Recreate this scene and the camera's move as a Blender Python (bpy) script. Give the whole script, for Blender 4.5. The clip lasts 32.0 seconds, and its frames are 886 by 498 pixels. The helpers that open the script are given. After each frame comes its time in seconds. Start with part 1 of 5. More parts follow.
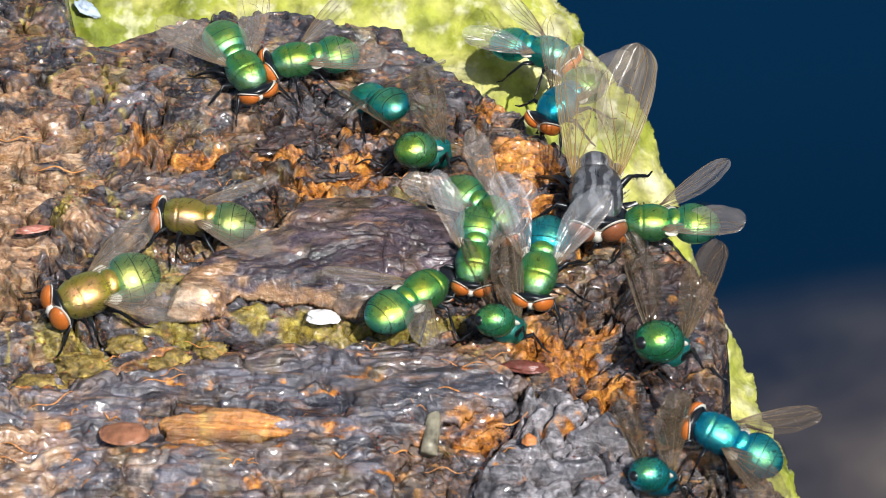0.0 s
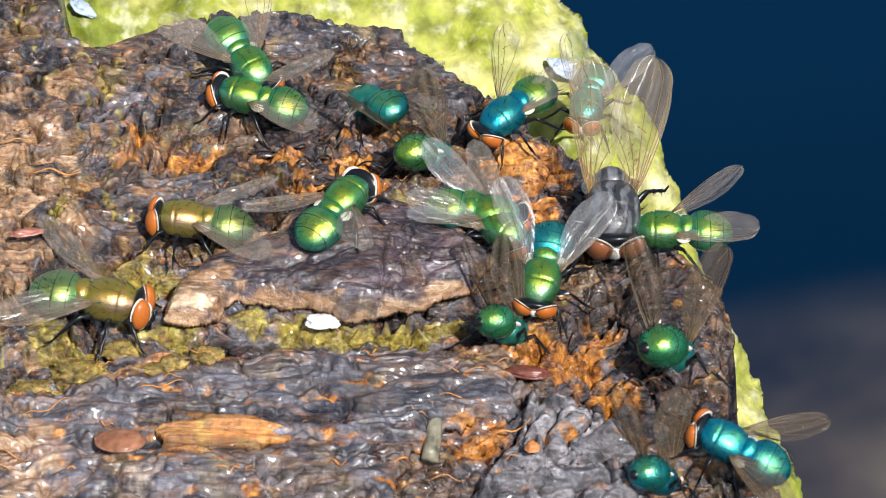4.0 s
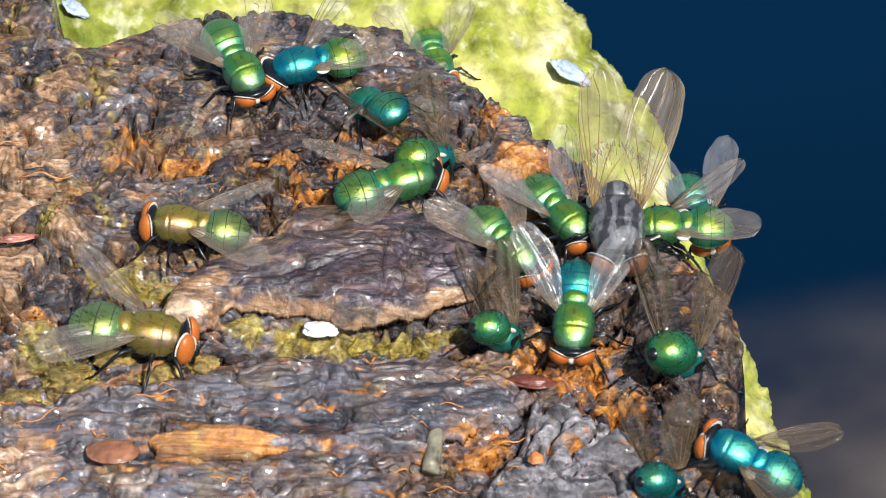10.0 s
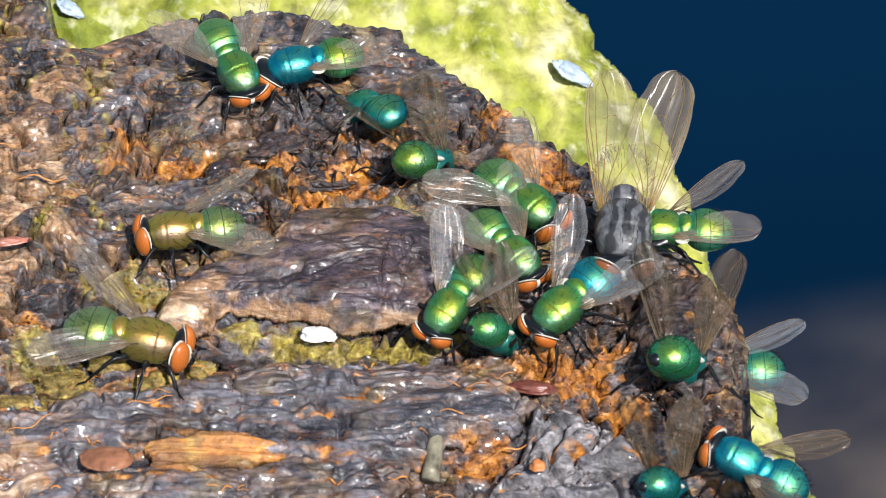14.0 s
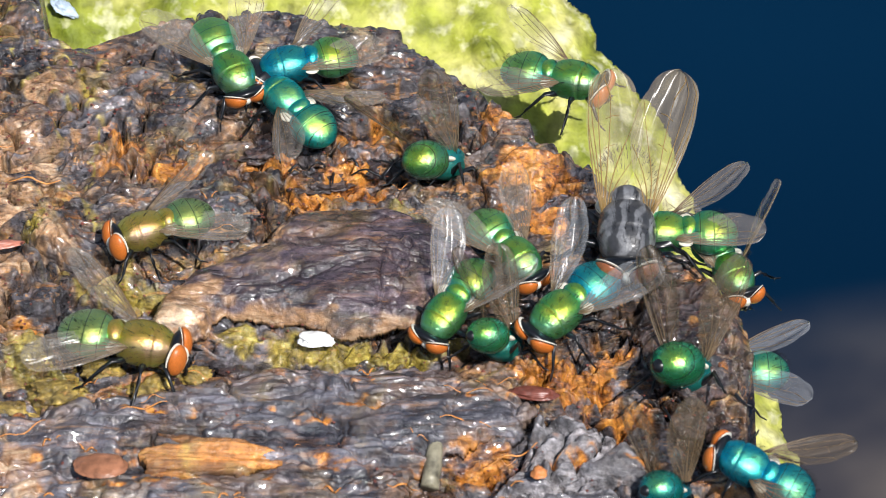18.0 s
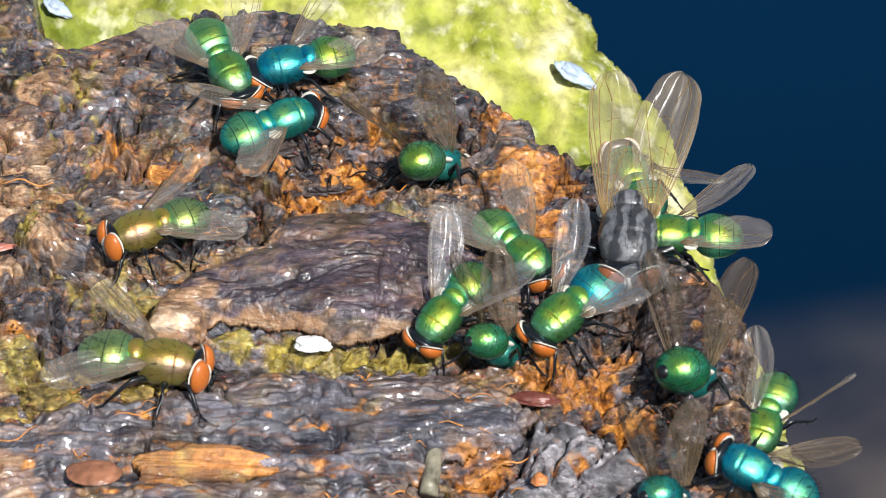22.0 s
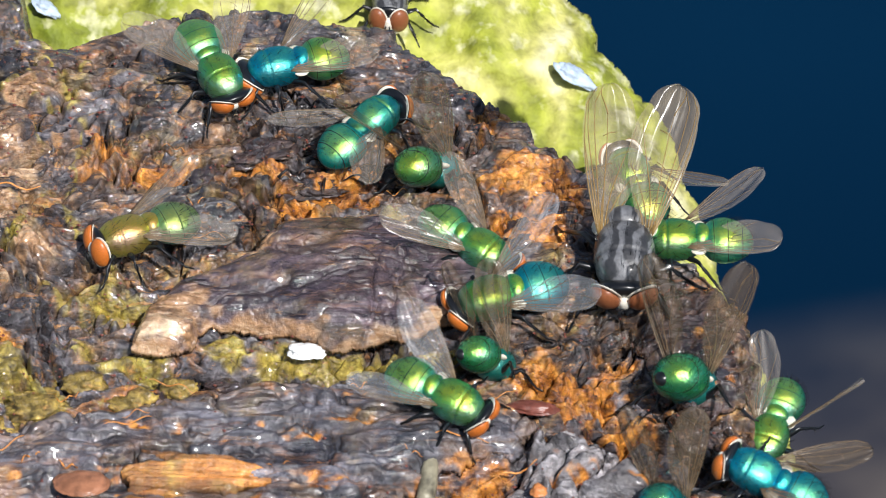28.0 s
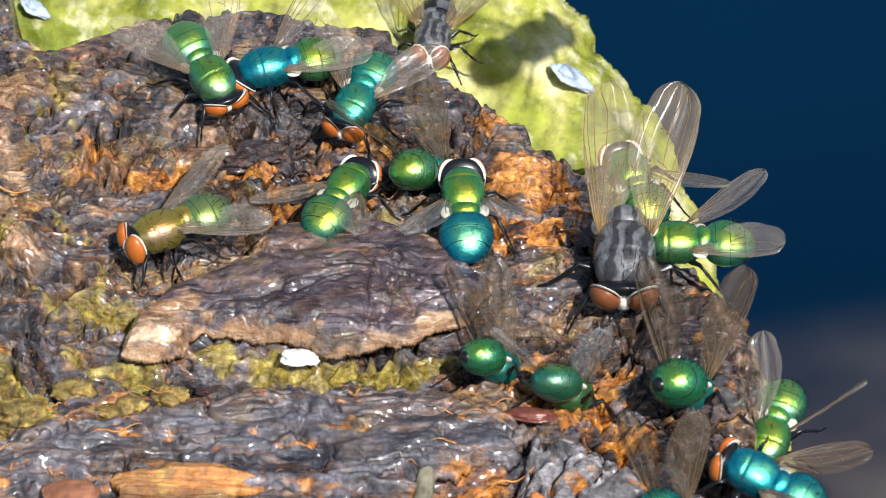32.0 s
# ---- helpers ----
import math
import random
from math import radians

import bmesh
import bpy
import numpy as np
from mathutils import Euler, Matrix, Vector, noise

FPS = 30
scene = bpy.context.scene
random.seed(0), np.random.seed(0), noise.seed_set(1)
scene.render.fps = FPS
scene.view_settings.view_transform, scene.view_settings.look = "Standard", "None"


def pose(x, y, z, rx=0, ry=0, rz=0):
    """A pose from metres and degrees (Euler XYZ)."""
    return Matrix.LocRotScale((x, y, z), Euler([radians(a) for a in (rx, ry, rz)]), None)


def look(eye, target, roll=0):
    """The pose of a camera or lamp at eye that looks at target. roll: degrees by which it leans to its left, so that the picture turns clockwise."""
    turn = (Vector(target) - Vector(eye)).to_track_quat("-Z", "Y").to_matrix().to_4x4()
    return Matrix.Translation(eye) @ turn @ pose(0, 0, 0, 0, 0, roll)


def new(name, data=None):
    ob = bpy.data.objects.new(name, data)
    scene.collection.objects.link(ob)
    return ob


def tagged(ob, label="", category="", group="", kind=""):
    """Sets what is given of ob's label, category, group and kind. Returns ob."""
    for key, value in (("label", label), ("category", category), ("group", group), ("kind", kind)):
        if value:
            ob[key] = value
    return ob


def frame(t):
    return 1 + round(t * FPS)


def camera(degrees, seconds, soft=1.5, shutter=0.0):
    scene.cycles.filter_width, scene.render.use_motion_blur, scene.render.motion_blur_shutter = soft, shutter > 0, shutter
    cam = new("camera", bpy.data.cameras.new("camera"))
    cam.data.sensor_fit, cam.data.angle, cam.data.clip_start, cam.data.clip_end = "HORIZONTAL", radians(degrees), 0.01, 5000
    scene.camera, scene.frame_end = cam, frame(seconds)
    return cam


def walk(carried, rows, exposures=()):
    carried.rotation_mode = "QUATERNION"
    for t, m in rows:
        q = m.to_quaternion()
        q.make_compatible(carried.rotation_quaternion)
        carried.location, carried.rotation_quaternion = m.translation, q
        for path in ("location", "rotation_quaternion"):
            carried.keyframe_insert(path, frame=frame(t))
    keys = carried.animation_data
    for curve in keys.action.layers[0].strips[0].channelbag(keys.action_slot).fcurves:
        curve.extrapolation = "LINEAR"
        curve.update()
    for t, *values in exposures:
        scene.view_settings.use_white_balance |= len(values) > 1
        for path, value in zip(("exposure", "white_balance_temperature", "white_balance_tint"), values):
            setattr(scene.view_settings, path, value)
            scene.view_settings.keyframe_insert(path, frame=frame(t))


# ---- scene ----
# ---- camera ----
# A macro lens that creeps in on the wood: seconds, distance, pan and tilt (radians).
cam = camera(12.0, 32.0, soft=0.6)
cam.data.dof.use_dof = True
cam.data.dof.aperture_fstop = 105.0
PITCH = radians(38)
GLIDE = [(0, 0.32750, 0.00060, -0.00276), (2, 0.32476, 0.00042, -0.00239), (4, 0.32201, 0.00028, -0.00198), (6, 0.31927, 0.00017, -0.00155), (8, 0.31655, 0.00010, -0.00110), (10, 0.31389, 0.00005, -0.00065), (12, 0.31127, 0.00002, -0.00021), (14, 0.30871, 0.00001, 0.00022), (16, 0.30622, 0.00004, 0.00063), (18, 0.30377, 0.00009, 0.00104), (20, 0.30138, 0.00018, 0.00143), (22, 0.29902, 0.00032, 0.00182), (24, 0.29667, 0.00051, 0.00222), (26, 0.29432, 0.00078, 0.00264), (28, 0.29194, 0.00114, 0.00309), (30, 0.28950, 0.00160, 0.00359), (32, 0.28696, 0.00218, 0.00417)]


def held(d, pan, tilt):
    forward = Vector((0, math.cos(PITCH), -math.sin(PITCH)))
    right, up = Vector((1, 0, 0)), Vector((0, math.sin(PITCH), math.cos(PITCH)))
    turn = Matrix.Rotation(-pan, 3, up) @ Matrix.Rotation(tilt, 3, right)
    m = Matrix((turn @ right, turn @ up, -(turn @ forward))).transposed().to_4x4()
    return Matrix.Translation(-forward * d) @ m


walk(cam, [(t, held(d, p, q)) for t, d, p, q in GLIDE])

# ---- light ----
world = bpy.data.worlds.new("sky")
scene.world = world
world.use_nodes = True
wn = world.node_tree.nodes
sky = wn.new("ShaderNodeTexSky")
sky.sky_type, sky.sun_disc = "NISHITA", False
sky.sun_elevation, sky.sun_rotation = radians(48), radians(155)
wn["Background"].inputs["Strength"].default_value = 0.080
world.node_tree.links.new(sky.outputs["Color"], wn["Background"].inputs["Color"])
lamp = bpy.data.lights.new("sun", "SUN")
lamp.energy, lamp.angle, lamp.color = 5.0, radians(0.53), (1.0, 0.975, 0.955)
sun = new("sun", lamp)
SUN_DIR = Vector((0.30, -0.66, 0.80)).normalized()
sun.matrix_world = look(SUN_DIR * 2, (0, 0, 0))
scene.view_settings.exposure = 0.14


MM = 0.001
FWD = Vector((0, math.cos(PITCH), -math.sin(PITCH)))
RIGHT, UPW = Vector((1, 0, 0)), Vector((0, math.sin(PITCH), math.cos(PITCH)))


# ---- materials ----
def material(name):
    m = bpy.data.materials.new(name)
    m.use_nodes = True
    return m, m.node_tree, m.node_tree.nodes["Principled BSDF"]


def node(tree, kind, **values):
    n = tree.nodes.new(kind)
    for key, value in values.items():
        n.inputs[key.replace("_", " ")].default_value = value
    return n


def ramp(tree, source, stops):
    n = tree.nodes.new("ShaderNodeValToRGB")
    e = n.color_ramp.elements
    while len(e) < len(stops):
        e.new(0.5)
    for k, (p, c) in zip(e, stops):
        k.position, k.color = p, (*c, 1) if len(c) == 3 else (c[0], c[0], c[0], 1)
    tree.links.new(source, n.inputs["Fac"])
    return n.outputs["Color"]


def mix(tree, fac, a, b, how="MIX"):
    n = tree.nodes.new("ShaderNodeMix")
    n.data_type, n.blend_type = "RGBA", how
    for slot, v in ((0, fac), (6, a), (7, b)):
        if isinstance(v, (int, float)):
            n.inputs[slot].default_value = v
        elif isinstance(v, tuple):
            n.inputs[slot].default_value = (*v, 1)
        else:
            tree.links.new(v, n.inputs[slot])
    return n.outputs[2]


def coords(tree, stretch=(1, 1, 1), which="Object"):
    tc, mp = tree.nodes.new("ShaderNodeTexCoord"), tree.nodes.new("ShaderNodeMapping")
    mp.inputs["Scale"].default_value = stretch
    tree.links.new(tc.outputs[which], mp.inputs["Vector"])
    return mp.outputs["Vector"]


def noisy(tree, vec, scale, detail=4.0, rough=0.6, distortion=0.0):
    n = node(tree, "ShaderNodeTexNoise", Scale=scale, Detail=detail, Roughness=rough, Distortion=distortion)
    tree.links.new(vec, n.inputs["Vector"])
    return n.outputs["Fac"]


def bump(tree, bsdf, height, strength, distance):
    n = node(tree, "ShaderNodeBump", Strength=strength, Distance=distance)
    tree.links.new(height, n.inputs["Height"])
    old = bsdf.inputs["Normal"].links
    if old:
        tree.links.new(old[0].from_socket, n.inputs["Normal"])
    tree.links.new(n.outputs["Normal"], bsdf.inputs["Normal"])


def node_colour(tree, vec, scale):
    n = node(tree, "ShaderNodeTexNoise", Scale=scale, Detail=3.0, Roughness=0.6)
    tree.links.new(vec, n.inputs["Vector"])
    return n.outputs["Color"]


def attribute(tree, name):
    n = tree.nodes.new("ShaderNodeAttribute")
    n.attribute_name = name
    return n.outputs["Fac"]


def wood_material(name, dark, mid, pale, wet=0.28, wear=0.6, speck=0.75, along=0.35, coat=0.55, relief=0.8):
    """Wet, rotting wood: dark skin, brown and orange wear, yellow lichen, by the pigment masks of the mesh."""
    m, t, b = material(name)
    v = coords(t)
    g = coords(t, (along, 1.0, 1.0))
    big = noisy(t, v, 120, 5, 0.62, 0.6)
    grain = noisy(t, g, 620, 6, 0.7, 1.2)
    fine = noisy(t, v, 2600, 3, 0.7)
    skin = ramp(t, big, [(0.30, dark), (0.50, mid), (0.62, dark), (0.78, pale)])
    earth = ramp(t, noisy(t, v, 210, 6, 0.68, 1.0), [(0.34, (0.05, 0.022, 0.012)), (0.50, (0.20, 0.10, 0.035)), (0.64, (0.36, 0.25, 0.06)), (0.78, (0.62, 0.54, 0.30))])
    skin = mix(t, ramp(t, noisy(t, v, 75, 6, 0.72, 1.5), [(0.47, (0,)), (0.62, (wear,))]), skin, earth)
    skin = mix(t, 0.8, skin, ramp(t, grain, [(0.30, (0.15,)), (0.50, (0.95,)), (0.68, (3.0,))]), "MULTIPLY")
    worn = ramp(t, noisy(t, g, 330, 6, 0.72, 2.5), [(0.54, (0,)), (0.66, (wear,))])
    skin = mix(t, worn, skin, ramp(t, grain, [(0.3, (0.10, 0.035, 0.012)), (0.6, (0.46, 0.19, 0.05)), (0.75, (0.62, 0.36, 0.14))]))
    crumbs = noisy(t, v, 520, 6, 0.75, 0.8)
    rust = ramp(t, crumbs, [(0.31, (0.018, 0.007, 0.004)), (0.41, (0.15, 0.048, 0.010)), (0.50, (0.46, 0.165, 0.024)), (0.64, (0.78, 0.36, 0.07))])
    skin = mix(t, attribute(t, "rot"), skin, ramp(t, grain, [(0.4, (0.010, 0.007, 0.006)), (0.66, (0.075, 0.040, 0.022))]))
    skin = mix(t, attribute(t, "rust"), skin, rust)
    lichen = ramp(t, noisy(t, v, 900, 5, 0.7), [(0.32, (0.055, 0.036, 0.010)), (0.52, (0.32, 0.24, 0.04)), (0.70, (0.60, 0.52, 0.13))])
    skin = mix(t, attribute(t, "lichen"), skin, lichen)
    bare = ramp(t, noisy(t, g, 420, 6, 0.75, 2.0), [(0.3, (0.060, 0.032, 0.020)), (0.50, (0.36, 0.20, 0.10)), (0.68, (0.70, 0.52, 0.34))])
    skin = mix(t, attribute(t, "bare"), skin, bare)
    cell = node(t, "ShaderNodeTexVoronoi", Scale=430.0, Randomness=1.0)
    cell.feature = "DISTANCE_TO_EDGE"
    bent = mix(t, 0.0016, g, node_colour(t, g, 700))
    t.links.new(bent, cell.inputs["Vector"])
    cracked = mix(t, ramp(t, noisy(t, v, 260, 3, 0.6), [(0.42, (0,)), (0.58, (1,))]), (1, 1, 1), ramp(t, cell.outputs["Distance"], [(0.0, (0.06,)), (0.10, (1.0,))]))
    skin = mix(t, 0.5, skin, cracked, "MULTIPLY")
    flecks = noisy(t, g, 1500, 6, 0.78, 0.6)
    skin = mix(t, ramp(t, flecks, [(0.57, (0,)), (0.64, (0.75 * wear,))]), skin, (0.52, 0.25, 0.07))
    skin = mix(t, ramp(t, flecks, [(0.34, (0.8,)), (0.41, (0,))]), skin, (0.008, 0.006, 0.007))
    skin = mix(t, speck, skin, ramp(t, noisy(t, v, 1300, 5, 0.75), [(0.36, (0.25,)), (0.50, (1.0,)), (0.64, (1.8,))]), "MULTIPLY")
    t.links.new(skin, b.inputs["Base Color"])
    t.links.new(ramp(t, noisy(t, v, 330, 4, 0.6), [(0.36, (wet * 0.55,)), (0.66, (wet + 0.26,))]), b.inputs["Roughness"])
    b.inputs["Specular IOR Level"].default_value = 0.65
    b.inputs["Coat Weight"].default_value = coat
    b.inputs["Coat Roughness"].default_value = 0.07
    bump(t, b, grain, 0.8, 0.0005 * relief)
    bump(t, b, cracked, 0.4, 0.0002 * relief)
    bump(t, b, noisy(t, v, 1400, 5, 0.7), 1.0, 0.00030 * relief)
    bump(t, b, fine, 0.8, 0.00010)
    return m


WOOD = wood_material("wet_wood", (0.011, 0.0105, 0.014), (0.084, 0.076, 0.083), (0.42, 0.31, 0.17), 0.17, 0.85, 0.7, 0.35, 0.85)
FLAP = wood_material("bark_flap", (0.020, 0.017, 0.024), (0.080, 0.058, 0.068), (0.24, 0.12, 0.095), 0.15, 0.30, 0.4, 0.22, 0.5, 0.45)
BLOCK = wood_material("black_wet_bark", (0.012, 0.009, 0.010), (0.060, 0.040, 0.038), (0.24, 0.13, 0.10), 0.18, 0.30, 0.6, 0.35, 0.85)
CHUNK = wood_material("pale_grey_bark", (0.075, 0.072, 0.082), (0.21, 0.20, 0.21), (0.44, 0.42, 0.41), 0.28, 0.10, 0.5)
SLAB = wood_material("grey_bark", (0.024, 0.025, 0.034), (0.104, 0.100, 0.116), (0.34, 0.28, 0.23), 0.22, 0.36, 0.35, 0.12, 0.45, 0.5)


def moss_material():
    m, t, b = material("moss")
    v = coords(t)
    a = noisy(t, v, 130, 3, 0.5, 0.4)
    f = noisy(t, v, 520, 3, 0.6)
    c = ramp(t, a, [(0.30, (0.15, 0.19, 0.012)), (0.44, (0.32, 0.345, 0.040)), (0.56, (0.47, 0.45, 0.13)), (0.68, (0.72, 0.68, 0.44))])
    c = mix(t, ramp(t, noisy(t, v, 480, 3, 0.6), [(0.54, (0,)), (0.68, (0.55,))]), c, (0.80, 0.77, 0.52))
    c = mix(t, 0.7, c, ramp(t, f, [(0.32, (0.35,)), (0.50, (1.0,)), (0.68, (1.5,))]), "MULTIPLY")
    t.links.new(c, b.inputs["Base Color"])
    b.inputs["Roughness"].default_value = 0.7
    b.inputs["Subsurface Weight"].default_value = 0.0
    bump(t, b, f, 0.7, 0.0006)
    return m


MOSS = moss_material()


def plain(name, colour, rough=0.5, metal=0.0, grain=0.0, scale=3000, amount=0.25, spec=0.5):
    m, t, b = material(name)
    v = coords(t)
    f = noisy(t, v, scale, 3, 0.6)
    low = tuple(c * (1 - amount) for c in colour)
    high = tuple(min(1.0, c * (1 + amount)) for c in colour)
    t.links.new(ramp(t, f, [(0.3, low), (0.7, high)]), b.inputs["Base Color"])
    b.inputs["Roughness"].default_value, b.inputs["Metallic"].default_value = rough, metal
    b.inputs["Specular IOR Level"].default_value = spec
    if grain:
        bump(t, b, f, 0.6, grain)
    return m


def water_material():
    m, t, b = material("dark_water")
    v = coords(t, which="Object")
    a = noisy(t, v, 2.2, 3, 0.5)
    sep = t.nodes.new("ShaderNodeSeparateXYZ")
    t.links.new(v, sep.inputs["Vector"])
    blue = ramp(t, a, [(0.3, (0.0006, 0.0125, 0.036)), (0.7, (0.0010, 0.0185, 0.049))])
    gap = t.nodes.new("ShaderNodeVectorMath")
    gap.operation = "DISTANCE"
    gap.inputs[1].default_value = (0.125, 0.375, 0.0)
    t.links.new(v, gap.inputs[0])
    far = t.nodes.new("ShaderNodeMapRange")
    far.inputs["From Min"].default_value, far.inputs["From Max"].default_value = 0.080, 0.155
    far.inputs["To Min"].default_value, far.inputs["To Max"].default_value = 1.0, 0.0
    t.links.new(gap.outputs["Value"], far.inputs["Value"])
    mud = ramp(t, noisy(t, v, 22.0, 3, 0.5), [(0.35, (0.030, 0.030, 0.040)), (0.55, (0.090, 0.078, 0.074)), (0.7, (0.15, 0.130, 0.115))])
    high = t.nodes.new("ShaderNodeMapRange")
    high.inputs["From Min"].default_value, high.inputs["From Max"].default_value = 0.50, 0.62
    high.inputs["To Min"].default_value, high.inputs["To Max"].default_value = 0.74, 0.95
    t.links.new(sep.outputs["Y"], high.inputs["Value"])
    lit = t.nodes.new("ShaderNodeVectorMath")
    lit.operation = "SCALE"
    t.links.new(blue, lit.inputs[0])
    t.links.new(high.outputs["Result"], lit.inputs["Scale"])
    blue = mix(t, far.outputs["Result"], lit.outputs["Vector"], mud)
    t.links.new(blue, b.inputs["Base Color"])
    b.inputs["Roughness"].default_value = 0.55
    b.inputs["Specular IOR Level"].default_value = 0.02
    return m


# ---- relief of the wood ----
# BEGIN RELIEF
def lattice(a, b, seed):
    n = (a * 374761393 + b * 668265263 + seed * 144269501) & 0xFFFFFFFF
    n = ((n ^ (n >> 13)) * 1274126177) & 0xFFFFFFFF
    return ((n ^ (n >> 16)) & 0xFFFF) / 32767.5 - 1.0


def vnoise(x, y, seed=0):
    fx, fy = np.floor(x), np.floor(y)
    ix, iy, tx, ty = fx.astype(np.int64), fy.astype(np.int64), x - fx, y - fy
    tx, ty = tx * tx * (3 - 2 * tx), ty * ty * (3 - 2 * ty)
    a = lattice(ix, iy, seed) * (1 - tx) + lattice(ix + 1, iy, seed) * tx
    b = lattice(ix, iy + 1, seed) * (1 - tx) + lattice(ix + 1, iy + 1, seed) * tx
    return a * (1 - ty) + b * ty


def fbm(x, y, octaves=4, seed=0, gain=0.5):
    s, amp = 0.0, 1.0
    for k in range(octaves):
        s = s + amp * vnoise(x * 2 ** k + 17.3 * k, y * 2 ** k - 9.1 * k, seed + k)
        amp *= gain
    return s


def inside(x, y, ring):
    """Signed distance to a closed outline, positive inside."""
    best = np.full(np.shape(x), 1e9)
    odd = np.zeros(np.shape(x), bool)
    for (ax, ay), (bx, by) in zip(ring, ring[1:] + ring[:1]):
        ex, ey = bx - ax, by - ay
        k = np.clip(((x - ax) * ex + (y - ay) * ey) / (ex * ex + ey * ey), 0, 1)
        best = np.minimum(best, np.hypot(x - ax - k * ex, y - ay - k * ey))
        odd ^= ((ay > y) != (by > y)) & (x < ex * (y - ay) / (by - ay + 1e-12) + ax)
    return np.where(odd, best, -best)


def rise(d, a, b):
    k = np.clip((d - a) / (b - a), 0, 1)
    return k * k * (3 - 2 * k)


def blob(x, y, cx, cy, rx, ry, turn=0.0):
    c, s = math.cos(radians(turn)), math.sin(radians(turn))
    p, q = ((x - cx) * c + (y - cy) * s) / rx, (-(x - cx) * s + (y - cy) * c) / ry
    return np.exp(-(p * p + q * q))


# outlines in plan, millimetres
EDGE = [(-60, -45), (-60, 34), (-31.2, 30), (-30.8, 27.4), (-30.1, 24.2), (-28.8, 22.4), (-27.1, 22.2), (-24.6, 23.3), (-22.5, 24.0), (-20.9, 25.0), (-19.2, 25.8), (-17.2, 26.4),
        (-14.9, 26.9), (-12.6, 26.4), (-10.3, 25.0), (-8.6, 24.8), (-5.0, 24.7), (-3.4, 24.4), (-3.1, 23.3), (-1.9, 21.7), (-0.8, 21.2), (0.4, 19.3), (2.4, 17.5), (4.6, 15.8),
        (6.8, 12.0), (8.4, 10.1), (10.0, 9.5), (11.2, 7.9), (12.6, 5.4), (15.0, 2.0), (17.4, -0.3), (20.0, -2.9), (20.9, -5.3), (21.7, -7.6), (21.5, -9.5), (21.0, -12.5), (21.2, -16.1),
        (22.0, -18.4), (24.0, -20.1), (26.5, -26.0), (29, -45)]
FLAP_RING = [(-20.8, -8.0), (-20.3, -4.8), (-17.6, -2.2), (-13.0, 0.2), (-11.0, 3.0), (-4.0, 3.4), (1.2, 1.0), (3.8, -2.6), (2.2, -5.0), (0.2, -6.0), (-3.0, -7.2),
             (-6.2, -7.6), (-10.0, -6.9), (-15.3, -6.0), (-16.2, -6.6), (-17.0, -7.8), (-19.0, -8.4)]
SLAB_RING = [(-48, -14.6), (-30, -14.2), (-22.0, -13.4), (-15.0, -11.4), (-11.0, -9.9), (-7.0, -10.3), (-3.2, -9.6), (1.4, -11.0), (5.0, -12.4), (6.6, -14.0), (4.6, -16.0),
             (1.0, -17.2), (-2.0, -19.5), (-4, -24), (-6, -40), (-48, -40)]
CHUNK_RING = [(6.4, -14.6), (9.0, -15.2), (13.4, -17.6), (15.0, -21.0), (14.0, -27.0), (2.0, -27.0), (3.2, -21.5), (5.0, -18.6)]
BLOCK_RING = [(14.6, -3.2), (17.6, -2.0), (19.6, -3.0), (21.0, -6.0), (21.6, -9.6), (20.4, -12.4), (17.0, -13.0), (14.6, -11.0), (13.6, -7.0)]


def base_height(y):
    return 0.2 * y - 3.3e-3 * y * y


def footing(x, y):
    """Height of the broad forms in millimetres."""
    z = base_height(y) + 0.55 * fbm(x / 14, y / 11, 2, 5)
    z = z + 1.1 * rise(inside(x, y, FLAP_RING), -0.4, 1.6) + 0.9 * rise(inside(x, y, SLAB_RING), -0.5, 2.0)
    z = z + 0.9 * rise(inside(x, y, CHUNK_RING), -0.3, 1.5) + 0.8 * rise(inside(x, y, BLOCK_RING), -0.5, 1.5)
    z = z - 1.3 * blob(x, y, -8.5, -9.2, 9, 1.4) - 1.0 * blob(x, y, -7.5, 9.5, 6.5, 3.2, -20) - 0.9 * blob(x, y, 9.5, -12.0, 4.5, 2.2, -20)
    z = z + 1.5 * blob(x, y, 6.0, 8.2, 4.2, 2.6, -25) + 3.0 * blob(x, y, -28.8, 0.8, 2.6, 2.4) + 1.3 * blob(x, y, -29.2, 17.8, 2.6, 1.8) - 1.0 * blob(x, y, -28.6, 17.4, 0.6, 0.6)
    z = z - 2.6 * blob(x, y, 18.6, -16.6, 1.6, 1.5) - 0.8 * blob(x, y, 0.5, -18.5, 3.5, 1.8)
    return z
# END RELIEF


